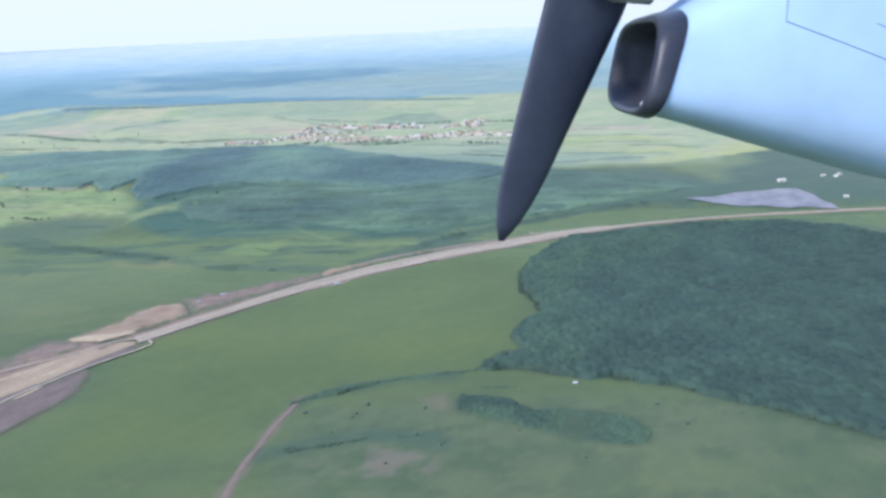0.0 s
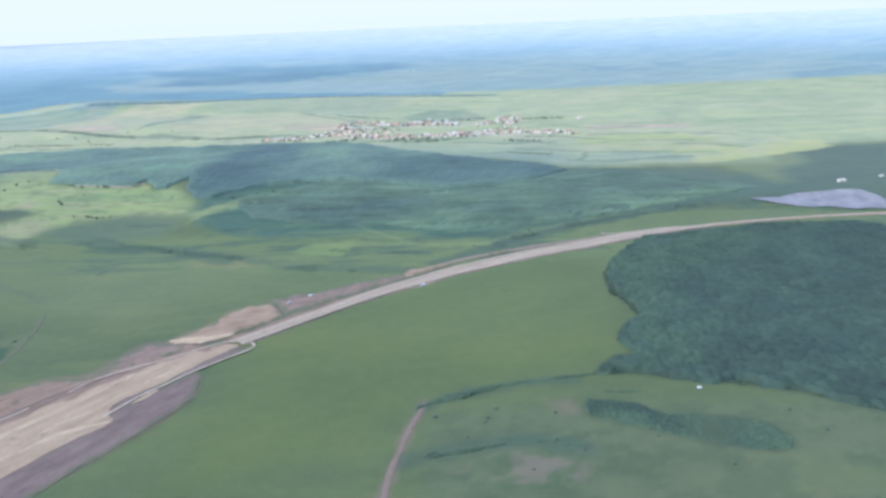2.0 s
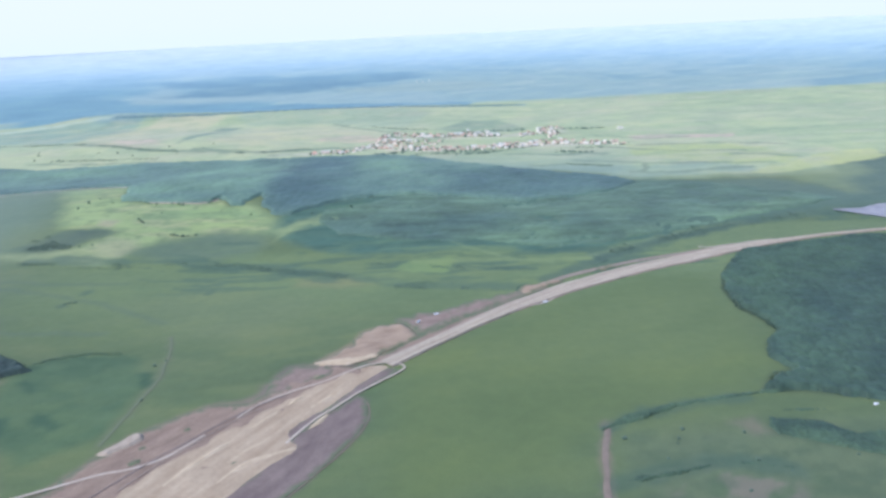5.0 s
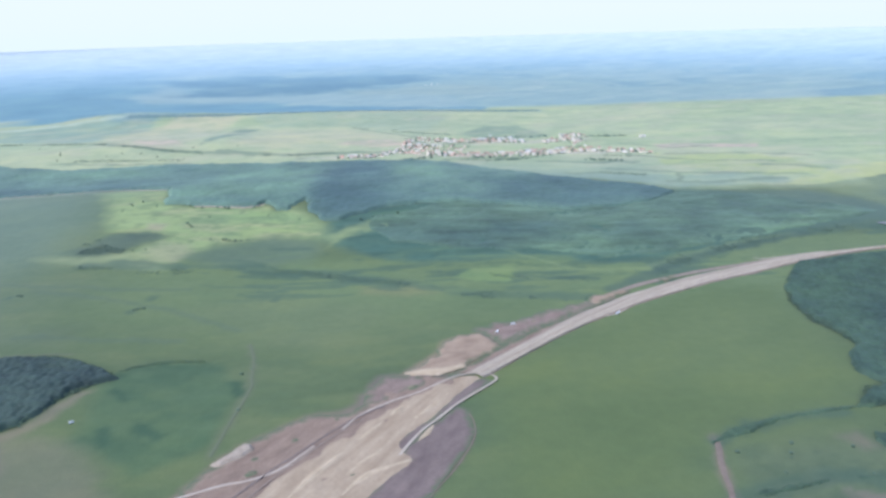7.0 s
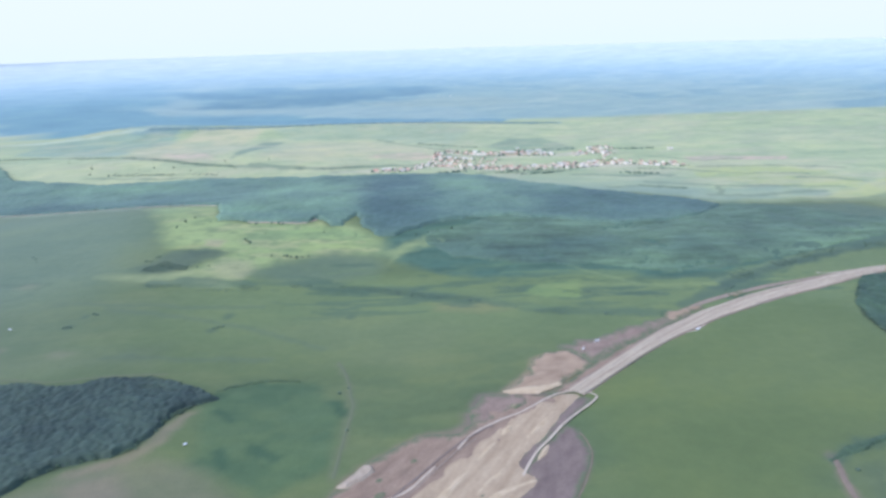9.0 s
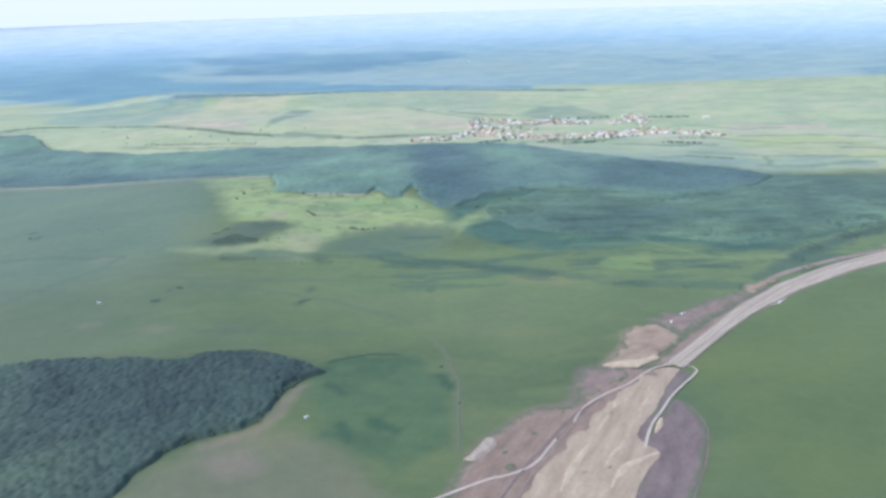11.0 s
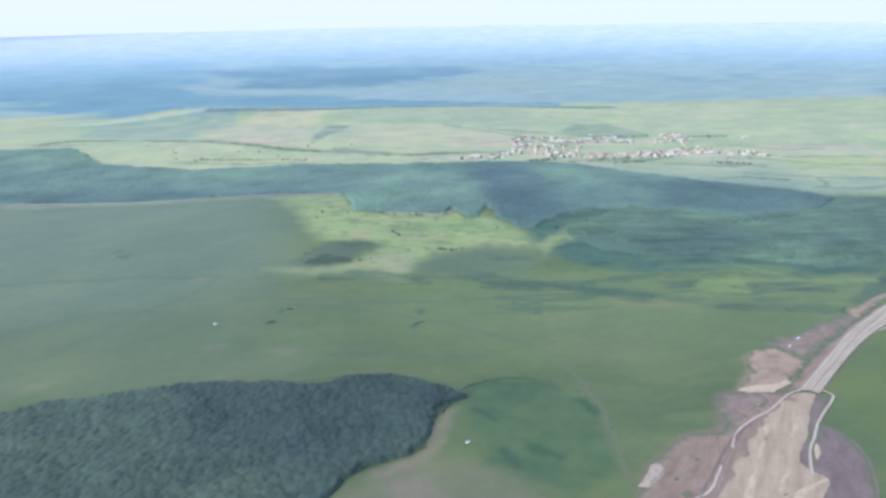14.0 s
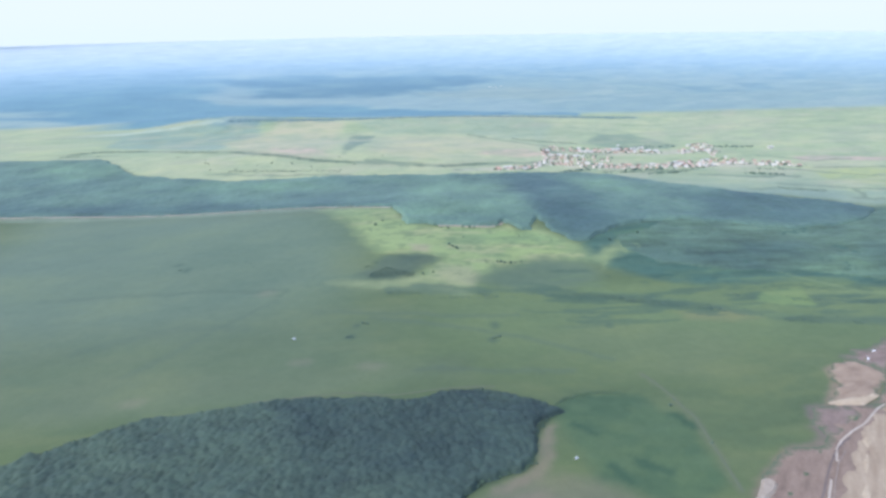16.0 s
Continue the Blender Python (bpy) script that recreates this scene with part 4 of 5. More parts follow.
for line, half, mat, lift, seed, label in TRACKS:
    tagged(ribbon("haul_track", line, [(-half, -0.12), (-half * 0.6, 0), (half * 0.6, 0), (half, -0.12)], mat, 2.5, 0.5, lift, seed), label, "track", kind="structure")
tagged(ribbon("dirt_track", [(-1300, 1025), (-1150, 1016), (-970, 990), (-780, 963), (-659, 922), (-622, 912)], [(-2.2, 0), (2.2, 0)], HAUL, 6, 0.4, 0.4, 16), "pale dirt track along the forest edge", "track", kind="structure")
for k, (mx, my, r) in enumerate(((-280, 414, 2.6), (-330, 378, 1.3), (-353, 357, 1.8), (-374, 340, 1.6), (-373, 327, 2.0), (-300, 341, 1.8), (-314, 321, 1.6), (-168, 523, 2.0), (-178, 512, 1.8), (-212, 495, 2.4), (-193, 494, 2.2))):
    outline = [(mx + r * 1.6 * math.cos(a) * 0.8 - r * 0.5 * math.sin(a), my + r * math.sin(a) + r * 0.8 * math.cos(a)) for a in [2 * math.pi * (q + 0.35 * math.sin(q * 2.3 + mx)) / 9 for q in range(9)]]
    tagged(patch("earth_mound", outline, SOIL_CLAY, 0.9, 1.5, 1.6, 1.6, 40 + k, 0.9), "small pale heap of tipped soil on the road works", "earth mound", "spoil heaps by the road")
tagged(ribbon("dirt_track", [(-730, 461), (-663, 467), (-621, 461), (-580, 468), (-541, 471)], [(-1.2, 0), (1.2, 0)], TRACK, 4, 0.6, 0.3, 17), "worn grassy track along the edge of the wood", "track", kind="structure")
tagged(patch("rubble_pad", [(-400, 336), (-394, 341), (-389, 349), (-385, 355), (-379, 355), (-377, 349), (-385, 341), (-393, 335)], CONCRETE, 0.6, 0.8, 1.6, 1.8, 30, 1.2, 1.6), "pale flat-topped rubble stockpile beside the road works", "stockpile")
tagged(ribbon("scarp", [(-560, 833), (-535, 831), (-510, 829), (-490, 830), (-474, 842)], [(-1.6, 0.0), (0.0, 0.9), (1.6, 0.3)], CONCRETE, 3, 0.6, 0.3, 33), "pale worn scarp along the edge of the forest", "scarp", kind="structure")
tagged(patch("earth_mound", [(-497, 836), (-489, 841), (-479, 841), (-476, 835), (-486, 831)], CONCRETE, 0.8, 1.5, 1.2, 1.4, 48, 1.2), "pale quarry scrape at the edge of the forest", "earth mound")
tagged(ribbon("dirt_track", [(-413, 493), (-407, 477), (-402, 460), (-399, 440), (-396, 425), (-398, 399), (-400, 371), (-402, 345)], [(-1.2, -0.1), (-0.7, 0), (0.7, 0), (1.2, -0.1)], TRACK, 3, 0.5, 0.3, 10), "worn brown dirt track through the meadow", "track", kind="structure")
tagged(ribbon("dirt_track", [(-97, 338), (-99, 330), (-102, 322), (-106, 308), (-108, 295), (-112, 282), (-114, 262), (-118, 200)], [(-1.6, -0.1), (-1.0, 0), (1.0, 0), (1.6, -0.1)], TRACK_BROWN, 3, 0.7, 0.3, 11), "worn brown dirt track through rough grazing", "track", kind="structure")
tagged(patch("pond", [(269, 727), (326, 735), (397, 747), (405, 744), (414, 689), (412, 675), (367, 683), (311, 697)], WATER, 0.9, 5, 6.0, 0.0, 31), "still lilac-grey pond beside the road", "water", kind="structure")

# ---- woods ----
ICO = bmesh.new()
bmesh.ops.create_icosphere(ICO, subdivisions=1, radius=1)
ICO_V = np.array([v.co[:] for v in ICO.verts])
ICO_F = np.array([[v.index for v in f.verts] for f in ICO.faces])
ICO.free()


def crown_shape(rng, clumps, spread, rise, flat=1.0):
    """Clumps of leaves round a crown 1 wide: verts and faces."""
    vs, fs = [], []
    for k in range(clumps):
        a, q = rng.uniform(0, 2 * math.pi), rng.uniform(0, 1) ** 0.5
        z = rng.uniform(0.4, 1.0) * rise
        r = spread * q * math.sqrt(max(0.1, 1 - (z / rise - 0.45) ** 2 * 2))
        size = rng.uniform(0.2, 0.36) * (1.25 if clumps < 6 else 1.0)
        jag = 1 + rng.uniform(-0.3, 0.3, (len(ICO_V), 1))
        v = ICO_V * jag * np.array([size, size, size * flat * rng.uniform(0.65, 0.95)]) + np.array([r * math.cos(a), r * math.sin(a), z])
        fs.append(ICO_F + k * len(ICO_V))
        vs.append(v)
    return np.concatenate(vs), np.concatenate(fs)


def planted(name, spots, sizes, mat, seed, clumps, rise=0.75):
    """One mesh of many crowns standing at the given spots."""
    rng = np.random.RandomState(seed)
    shapes = [crown_shape(rng, clumps, 0.42, rise, 0.68) for _ in range(7)]
    vs, fs, base = [], [], 0
    kinds, turns = rng.randint(0, 7, len(spots)), rng.uniform(0, 2 * math.pi, len(spots))
    z = height(spots[:, 0], spots[:, 1])
    tall = rng.uniform(0.9, 1.12, len(spots))
    for k in range(len(spots)):
        v, f = shapes[kinds[k]]
        ca, sa = math.cos(turns[k]), math.sin(turns[k])
        w = np.stack([(v[:, 0] * ca - v[:, 1] * sa) * sizes[k] + spots[k, 0], (v[:, 0] * sa + v[:, 1] * ca) * sizes[k] + spots[k, 1], v[:, 2] * sizes[k] * tall[k] + z[k]], 1)
        vs.append(w)
        fs.append(f + base)
        base += len(v)
    v, f = np.concatenate(vs), np.concatenate(fs)
    me = bpy.data.meshes.new(name)
    me.vertices.add(len(v))
    me.vertices.foreach_set("co", v.ravel())
    me.loops.add(f.size)
    me.loops.foreach_set("vertex_index", f.ravel().astype(np.int32))
    me.polygons.add(len(f))
    me.polygons.foreach_set("loop_start", np.arange(0, f.size, 3, dtype=np.int32))
    me.polygons.foreach_set("use_smooth", np.ones(len(f), bool))
    me.materials.append(mat)
    me.update()
    me.validate()
    return new(name, me)


def scatter(outline, gap, seed, ragged=0.0, box_limits=None):
    xs, ys = [p[0] for p in outline], [p[1] for p in outline]
    rng = np.random.RandomState(seed)
    px, py = np.meshgrid(np.arange(min(xs), max(xs), gap), np.arange(min(ys), max(ys), gap))
    px, py = px.ravel() + rng.uniform(-0.48, 0.48, px.size) * gap, py.ravel() + rng.uniform(-0.48, 0.48, py.size) * gap
    d = edge_distance(px, py, outline) + ragged * (fractal(px, py, 25, seed) - 0.5)
    keep = d > 0
    return np.stack([px[keep], py[keep]], 1)


def along(line, gap, width, seed):
    rng = np.random.RandomState(seed)
    pts = np.array(curve_points(line, gap))
    pts = pts[rng.uniform(0, 1, len(pts)) < 0.85]
    return pts + rng.normal(0, width / 2, pts.shape)


def tree_tops(x, y, gap, seed):
    """0 in the creases between neighbouring crowns, 1 on their tops; and each crown's own number."""
    best, own = np.full(x.shape, 1e9), np.zeros(x.shape)
    i0, j0 = np.floor(x / gap), np.floor(y / gap)
    for di in (-1, 0, 1):
        for dj in (-1, 0, 1):
            i, j = i0 + di, j0 + dj
            h1 = np.modf(np.abs(np.sin(i * 127.1 + j * 311.7 + seed) * 43758.5453))[0]
            h2 = np.modf(np.abs(np.sin(i * 269.5 + j * 183.3 + seed) * 24634.6345))[0]
            h3 = np.modf(np.abs(np.sin(i * 419.2 + j * 71.9 + seed) * 15731.743))[0]
            d = np.hypot(x - (i + h1) * gap, y - (j + h2) * gap) / (0.65 + 0.6 * h3)
            own = np.where(d < best, h3, own)
            best = np.minimum(d, best)
    return np.clip(1 - (best / (0.72 * gap)) ** 2, 0, 1), own


def canopy(outline, mat, cell, gap, tall, dome, seed, keep_spot, label, lighter=(), darker=(), streaks=0.0, name="woodland"):
    """The closed roof of a wood: crown beside crown, sinking to the ground at a ragged rim. lighter, darker: patches
    toned up or down, in the forest for sun and cloud shade.
    """
    xs, ys = [p[0] for p in outline], [p[1] for p in outline]
    px, py = np.meshgrid(np.arange(min(xs) - 8, max(xs) + 8, cell), np.arange(min(ys) - 8, max(ys) + 8, cell))
    shape = px.shape
    rng = np.random.RandomState(seed)
    px, py = px.ravel() + rng.uniform(-0.3, 0.3, px.size) * cell, py.ravel() + rng.uniform(-0.3, 0.3, py.size) * cell
    bent_x, bent_y = px + 2.2 * (fractal(px, py, 5.0, seed + 5, 2) - 0.5), py + 2.2 * (fractal(px, py, 5.0, seed + 6, 2) - 0.5)
    top, own = tree_tops(bent_x, bent_y, gap, seed)
    small, own_small = tree_tops(bent_x, bent_y, gap * 0.55, seed + 3)
    d = edge_distance(px, py, outline) + 2.6 * gap * (fractal(px, py, 7 * gap, seed) - 0.5) + 1.3 * gap * (fractal(px, py, 1.9 * gap, seed + 4, 2) - 0.5)
    rim = smooth(d / (0.7 * gap) + 0.15)
    rise = tall + dome * (0.45 * top + 0.18 * small) + 0.6 * (own - 0.5) + 0.15 * (own_small - 0.5)
    z = height(px, py) - 0.6 + rim * (rise + 4.0 * (fractal(px, py, 30, seed + 1) - 0.5) + 0.35 * (fractal(px, py, 2.2, seed + 2, 2) - 0.5))
    bend_x, bend_y = px + 26 * (fractal(px, py, 40, seed + 7) - 0.5), py + 26 * (fractal(px, py, 40, seed + 8) - 0.5)
    tone = 0.80 + 0.40 * fractal(px, py * 1.3, 60, seed + 9) + (0.34 if cell < 1.5 else 0.16) * (own - 0.5) + 0.05 * (own_small - 0.5)
    tone = tone + streaks * ((fractal(px + 0.4 * py, py * 4.5, 60, seed + 10) - 0.5) + 0.6 * (fractal(px + 0.3 * py, py * 6.0, 26, seed + 11, 3) - 0.5))
    tint = np.stack([tone, tone, tone], 1)
    for sun_tone, gain in [(q, (1.2, 1.2, 1.06)) for q in lighter] + [(q, (0.70, 0.73, 0.84)) for q in darker]:
        share = smooth(edge_distance(bend_x, bend_y, sun_tone) / (12 * gap) + 0.5)[:, None]
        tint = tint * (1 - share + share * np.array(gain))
    ok = ((d > -0.4 * gap) & keep_spot(px, py)).reshape(shape)
    quads = ok[:-1, :-1] & ok[1:, :-1] & ok[:-1, 1:] & ok[1:, 1:]
    idx = np.arange(px.size).reshape(shape)
    f = np.stack([idx[:-1, :-1][quads], idx[:-1, 1:][quads], idx[1:, 1:][quads], idx[1:, :-1][quads]], 1)
    used, f = np.unique(f, return_inverse=True)
    f = f.reshape(-1, 4)
    me = bpy.data.meshes.new(name)
    me.vertices.add(len(used))
    me.vertices.foreach_set("co", np.stack([px, py, z], 1)[used].ravel())
    me.loops.add(f.size)
    me.loops.foreach_set("vertex_index", f.ravel().astype(np.int32))
    me.polygons.add(len(f))
    me.polygons.foreach_set("loop_start", np.arange(0, f.size, 4, dtype=np.int32))
    me.polygons.foreach_set("use_smooth", np.ones(len(f), bool))
    me.materials.append(mat)
    me.update()
    me.validate()
    tone_layer = me.color_attributes.new("sun_tone", "FLOAT_COLOR", "POINT")
    tone_layer.data.foreach_set("color", np.concatenate([tint[used], np.ones((len(used), 1))], 1).ravel())
    tagged(new(name, me), label, name, kind="stuff")


# forest patches painted lighter for sun and darker for cloud shade
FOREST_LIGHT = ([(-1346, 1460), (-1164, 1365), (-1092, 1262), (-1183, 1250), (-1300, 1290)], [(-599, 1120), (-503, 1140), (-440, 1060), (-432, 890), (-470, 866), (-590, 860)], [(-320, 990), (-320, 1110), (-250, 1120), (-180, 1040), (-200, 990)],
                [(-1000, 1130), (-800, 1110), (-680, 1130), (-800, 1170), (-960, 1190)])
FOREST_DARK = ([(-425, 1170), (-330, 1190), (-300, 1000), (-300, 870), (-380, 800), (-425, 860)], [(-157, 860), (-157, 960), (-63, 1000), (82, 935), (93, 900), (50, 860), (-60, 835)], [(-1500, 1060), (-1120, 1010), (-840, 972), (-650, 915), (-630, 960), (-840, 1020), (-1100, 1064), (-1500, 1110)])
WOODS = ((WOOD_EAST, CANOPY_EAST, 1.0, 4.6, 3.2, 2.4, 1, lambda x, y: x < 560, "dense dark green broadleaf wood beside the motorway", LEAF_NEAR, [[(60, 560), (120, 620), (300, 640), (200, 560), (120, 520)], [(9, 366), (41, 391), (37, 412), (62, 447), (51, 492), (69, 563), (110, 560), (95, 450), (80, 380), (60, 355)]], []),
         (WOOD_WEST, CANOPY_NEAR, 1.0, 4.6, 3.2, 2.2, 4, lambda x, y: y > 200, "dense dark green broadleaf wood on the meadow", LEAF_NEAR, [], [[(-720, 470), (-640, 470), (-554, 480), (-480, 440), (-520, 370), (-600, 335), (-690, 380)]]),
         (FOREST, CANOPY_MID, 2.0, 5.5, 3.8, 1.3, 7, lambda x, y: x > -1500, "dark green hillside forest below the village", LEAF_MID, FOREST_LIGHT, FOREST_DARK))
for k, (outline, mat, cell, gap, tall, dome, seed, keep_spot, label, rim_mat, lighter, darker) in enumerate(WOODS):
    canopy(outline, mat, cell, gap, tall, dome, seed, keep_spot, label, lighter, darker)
    if k == 2:
        continue
    # trees standing free at the rim
    s = scatter(outline, gap * 0.6, seed + 20, 8)
    d = edge_distance(s[:, 0], s[:, 1], outline)
    s = s[(d < gap * 0.9) & keep_spot(s[:, 0], s[:, 1])]
    tagged(planted("rim_trees", s, np.random.RandomState(seed + 1).uniform(0.4, 0.9, len(s)) * gap * 0.55, rim_mat, seed + 2, 9, 0.72), "leafy broadleaf trees along the rim of the wood", "trees", kind="stuff")
canopy([(-336, 770), (-330, 806), (-276, 832), (-240, 872), (-150, 860), (-44, 848), (40, 856), (95, 892), (200, 872), (268, 810), (300, 770), (225, 738), (109, 704), (0, 668), (-70, 664), (-150, 692), (-220, 700), (-300, 722)],
       CANOPY_SLOPE, 2.5, 4.5, 1.2, 0.7, 11, lambda x, y: x > -400, "low dense young growth on the slope under the forest", [[(-336, 770), (-330, 806), (-270, 830), (-240, 800), (-290, 770)], [(-150, 700), (-60, 720), (20, 690), (-60, 664)], [(60, 700), (200, 760), (260, 760), (150, 710)]], [[(-300, 730), (-180, 770), (-100, 760), (-200, 700)]], 0.75)
canopy(SCRUB_EAST, CANOPY_SCRUB, 0.8, 1.5, 1.0, 0.8, 15, lambda x, y: x > -50, "low dark green scrub on rough grazing", [], [[(0, 335), (40, 330), (45, 310), (0, 318)]])
# low bushes added where the pasture colour is darkened as shade
s = scatter(SHADE_PATCH, 2.4, 16, 22)
s = s[fractal(s[:, 0], s[:, 1] * 2, 26, 51) > 0.57]
tagged(planted("scrub", s, np.random.RandomState(17).uniform(1.0, 1.9, len(s)), LEAF_SCRUB, 18, 4, 0.4), "low bushes added over the shaded patch of the pasture", "scrub", kind="stuff")


def strip(line, half):
    """The outline of a band along a line, narrow at its ends."""
    mid, sides = curve_points(line, 4.0), []
    for sign in (1, -1):
        for q, (x, y) in list(enumerate(mid))[::sign]:
            a, c2 = mid[max(0, q - 1)], mid[min(len(mid) - 1, q + 1)]
            d = Vector((c2[0] - a[0], c2[1] - a[1])).normalized()
            w = sign * half * (0.45 + 0.55 * math.sin(math.pi * q / (len(mid) - 1)))
            sides.append((x - d.y * w, y + d.x * w))
    return sides


for line, half, tall, seed in (([(-101, 335), (-87, 342), (-67, 349), (-50, 356)], 3.2, 1.3, 21), ([(-56, 355), (-26, 361), (3, 365), (20, 366)], 2.3, 1.0, 31), ([(-108, 288), (-83, 291), (-55, 297), (-42, 300)], 1.9, 0.7, 41), ([(-46, 300), (-25, 297), (-9, 292)], 1.8, 0.6, 51), ([(12, 345), (40, 343), (70, 338)], 1.1, 0.4, 61)):
    canopy(strip(line, half), CANOPY_SCRUB, 0.7, 1.3, tall, 0.6, seed, lambda x, y: x > -200, "low green scrub hedge across rough grazing", name="hedgerow")
HEDGES = (([(-511, 437), (-489, 455), (-462, 465), (-441, 465)], 1.4, 3.0, 1.6, 3.0), ([(-632, 660), (-568, 649), (-511, 650), (-455, 660), (-395, 652), (-336, 628), (-255, 602), (-224, 580), (-117, 559)], 0.8, 5.0, 2.0, 3.6),
          ([(-61, 606), (-3, 646), (78, 685), (158, 712), (230, 722)], 0.7, 8.0, 2.5, 4.5),
          ([(-260, 640), (-180, 622), (-100, 606)], 1.2, 4.0, 1.8, 3.2), ([(269, 722), (330, 692), (412, 672)], 1.6, 3.0, 1.6, 3.0))
for k, (line, gap, width, small, large) in enumerate(HEDGES):
    reeds = k in (1, 2, 3)
    s = along(line, gap * (0.35 if reeds else 0.45), width * (1.7 if reeds else 0.8), 60 + k)
    s = s[fractal(s[:, 0], s[:, 1] * 1.5, 26, 70 + k) > (0.46 if reeds else 0.44)]
    spread = (0.36 * small, 0.52 * large) if reeds else (0.5 * small, 0.65 * large)
    tagged(planted("hedgerow", s, np.random.RandomState(80 + k).uniform(*spread, len(s)), LEAF_SCRUB if reeds else LEAF_HEDGE, 90 + k, 6, 0.2 if reeds else 0.26), "dark green hedgerow of bushes across the meadows", "hedgerow", kind="stuff")
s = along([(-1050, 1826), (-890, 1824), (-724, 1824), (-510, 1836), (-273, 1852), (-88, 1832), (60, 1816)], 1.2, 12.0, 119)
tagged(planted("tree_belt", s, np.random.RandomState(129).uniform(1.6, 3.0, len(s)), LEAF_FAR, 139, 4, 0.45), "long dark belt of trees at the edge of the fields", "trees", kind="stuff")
FAR_LINES = ([(-1332, 1510), (-1273, 1538), (-1147, 1509), (-1037, 1445), (-984, 1430), (-875, 1377)], [(-875, 1377), (-750, 1317), (-660, 1303), (-570, 1281), (-505, 1275), (-439, 1285), (-327, 1286)], [(-1000, 1300), (-900, 1270), (-700, 1250)], [(-1358, 1475), (-1295, 1490), (-1216, 1475)], [(-31, 1023), (25, 1023), (82, 1004)],
             [(-330, 1560), (-250, 1500), (-190, 1480)], [(-230, 1190), (-120, 1180), (0, 1190), (120, 1170)])
for k, line in enumerate(FAR_LINES):
    s = along(line, 1.1, 8.0, 120 + k)
    s = s[fractal(s[:, 0], s[:, 1], 60, 150 + k) > 0.44]
    tagged(planted("hedgerow", s, np.random.RandomState(130 + k).uniform(1.4, 2.8, len(s)), LEAF_PALE, 140 + k, 4, 0.35), "dark line of trees between pale fields", "hedgerow", kind="stuff")


# ---- single trees and bushes ----
def at_ground(x, y, turn=0.0, sink=0.0):
    return pose(x, y, float(height(np.array(float(x)), np.array(float(y)))) + 0.15 - sink, 0, 0, turn)


def tree(size, seed):
    rng = np.random.RandomState(seed)
    top = tagged(new("tree"), "single dark green broadleaf tree standing in open pasture", "tree", "trees in the pastures")
    bm = bmesh.new()
    bmesh.ops.create_cone(bm, cap_ends=True, segments=8, radius1=0.045 * size, radius2=0.02 * size, depth=0.55 * size, matrix=Matrix.Translation((0, 0, 0.27 * size)))
    for k in range(4):
        a = k * 1.6 + rng.uniform(0, 0.6)
        m = Matrix.Translation((0.12 * size * math.cos(a), 0.12 * size * math.sin(a), 0.5 * size)) @ Euler((0, radians(38), a)).to_matrix().to_4x4()
        bmesh.ops.create_cone(bm, cap_ends=True, segments=6, radius1=0.02 * size, radius2=0.008 * size, depth=0.4 * size, matrix=m)
    part("trunk", bm, BARK, top, "brown trunk with limbs")
    v, f = crown_shape(rng, 22, 0.42, 0.8)
    v = v * size * np.array([1, 1, 1.0]) + np.array([0, 0, 0.12 * size])
    ob = new("crown", mesh_of("crown", v.tolist(), f.tolist(), LEAF_SCRUB, False))
    ob.parent = top
    return top


def bush(size, seed):
    rng = np.random.RandomState(seed)
    top = tagged(new("bush"), "low dark green bush in the open meadow", "bush", "bushes in the meadows")
    v, f = crown_shape(rng, 16, 0.5, 0.5)
    v[:, 2] = np.maximum(v[:, 2] - 0.12, -0.05) * 0.7
    ob = new("foliage", mesh_of("foliage", (v * size).tolist(), f.tolist(), LEAF_SCRUB, False))
    ob.parent = top
    return top


trees = [tree(2.4, 201), tree(2.0, 202), tree(2.9, 203)]
bushes = [bush(1.9, 211), bush(2.4, 212), bush(1.5, 213)]
rng = random.Random(7)
tree_spots = [(-633, 853), (-609, 836), (-642, 841), (-647, 822), (-557, 826), (-548, 824), (-514, 823), (-520, 825), (-529, 827), (-565, 832), (-551, 775), (-547, 770), (-543, 765), (-531, 796), (-512, 731), (-498, 731), (-494, 730), (-490, 729), (-483, 727), (-477, 729), (-470, 731),
              (-587, 700), (-575, 704), (-330, 800), (-318, 806), (-345, 790), (-300, 815), (-460, 800), (-420, 790)]
tree_spots += [(-960 + 40 * k + rng.uniform(-15, 15), 1290 + rng.uniform(-20, 60)) for k in range(9)] + [(-985, 1330), (-978, 1322), (-990, 1345), (-1060, 1400), (-700, 1300), (-650, 1320)]
for k, (x, y) in enumerate(tree_spots):
    m = at_ground(x, y, rng.uniform(0, 360))
    if k < 3:
        trees[k].matrix_basis = m
    else:
        copy_thing(trees[rng.randrange(3)], m)
bush_spots = [(-664, 562), (-660, 563), (-657, 561), (-650, 590), (-646, 588), (-527, 558), (-523, 560), (-530, 556), (-792, 755), (-786, 750), (-780, 740), (-864, 742), (-55, 331), (-62, 318), (-21, 325), (-12, 290), (-40, 276), (-60, 322), (30, 300),
              (-408, 445), (-90, 325), (-72, 305), (110, 320), (120, 300), (60, 275), (-25, 300), (-402, 452), (-398, 396)]
for k, (x, y) in enumerate(bush_spots):
    m = at_ground(x, y, rng.uniform(0, 360))
    if k < 3:
        bushes[k].matrix_basis = m
    else:
        copy_thing(bushes[rng.randrange(3)], m)


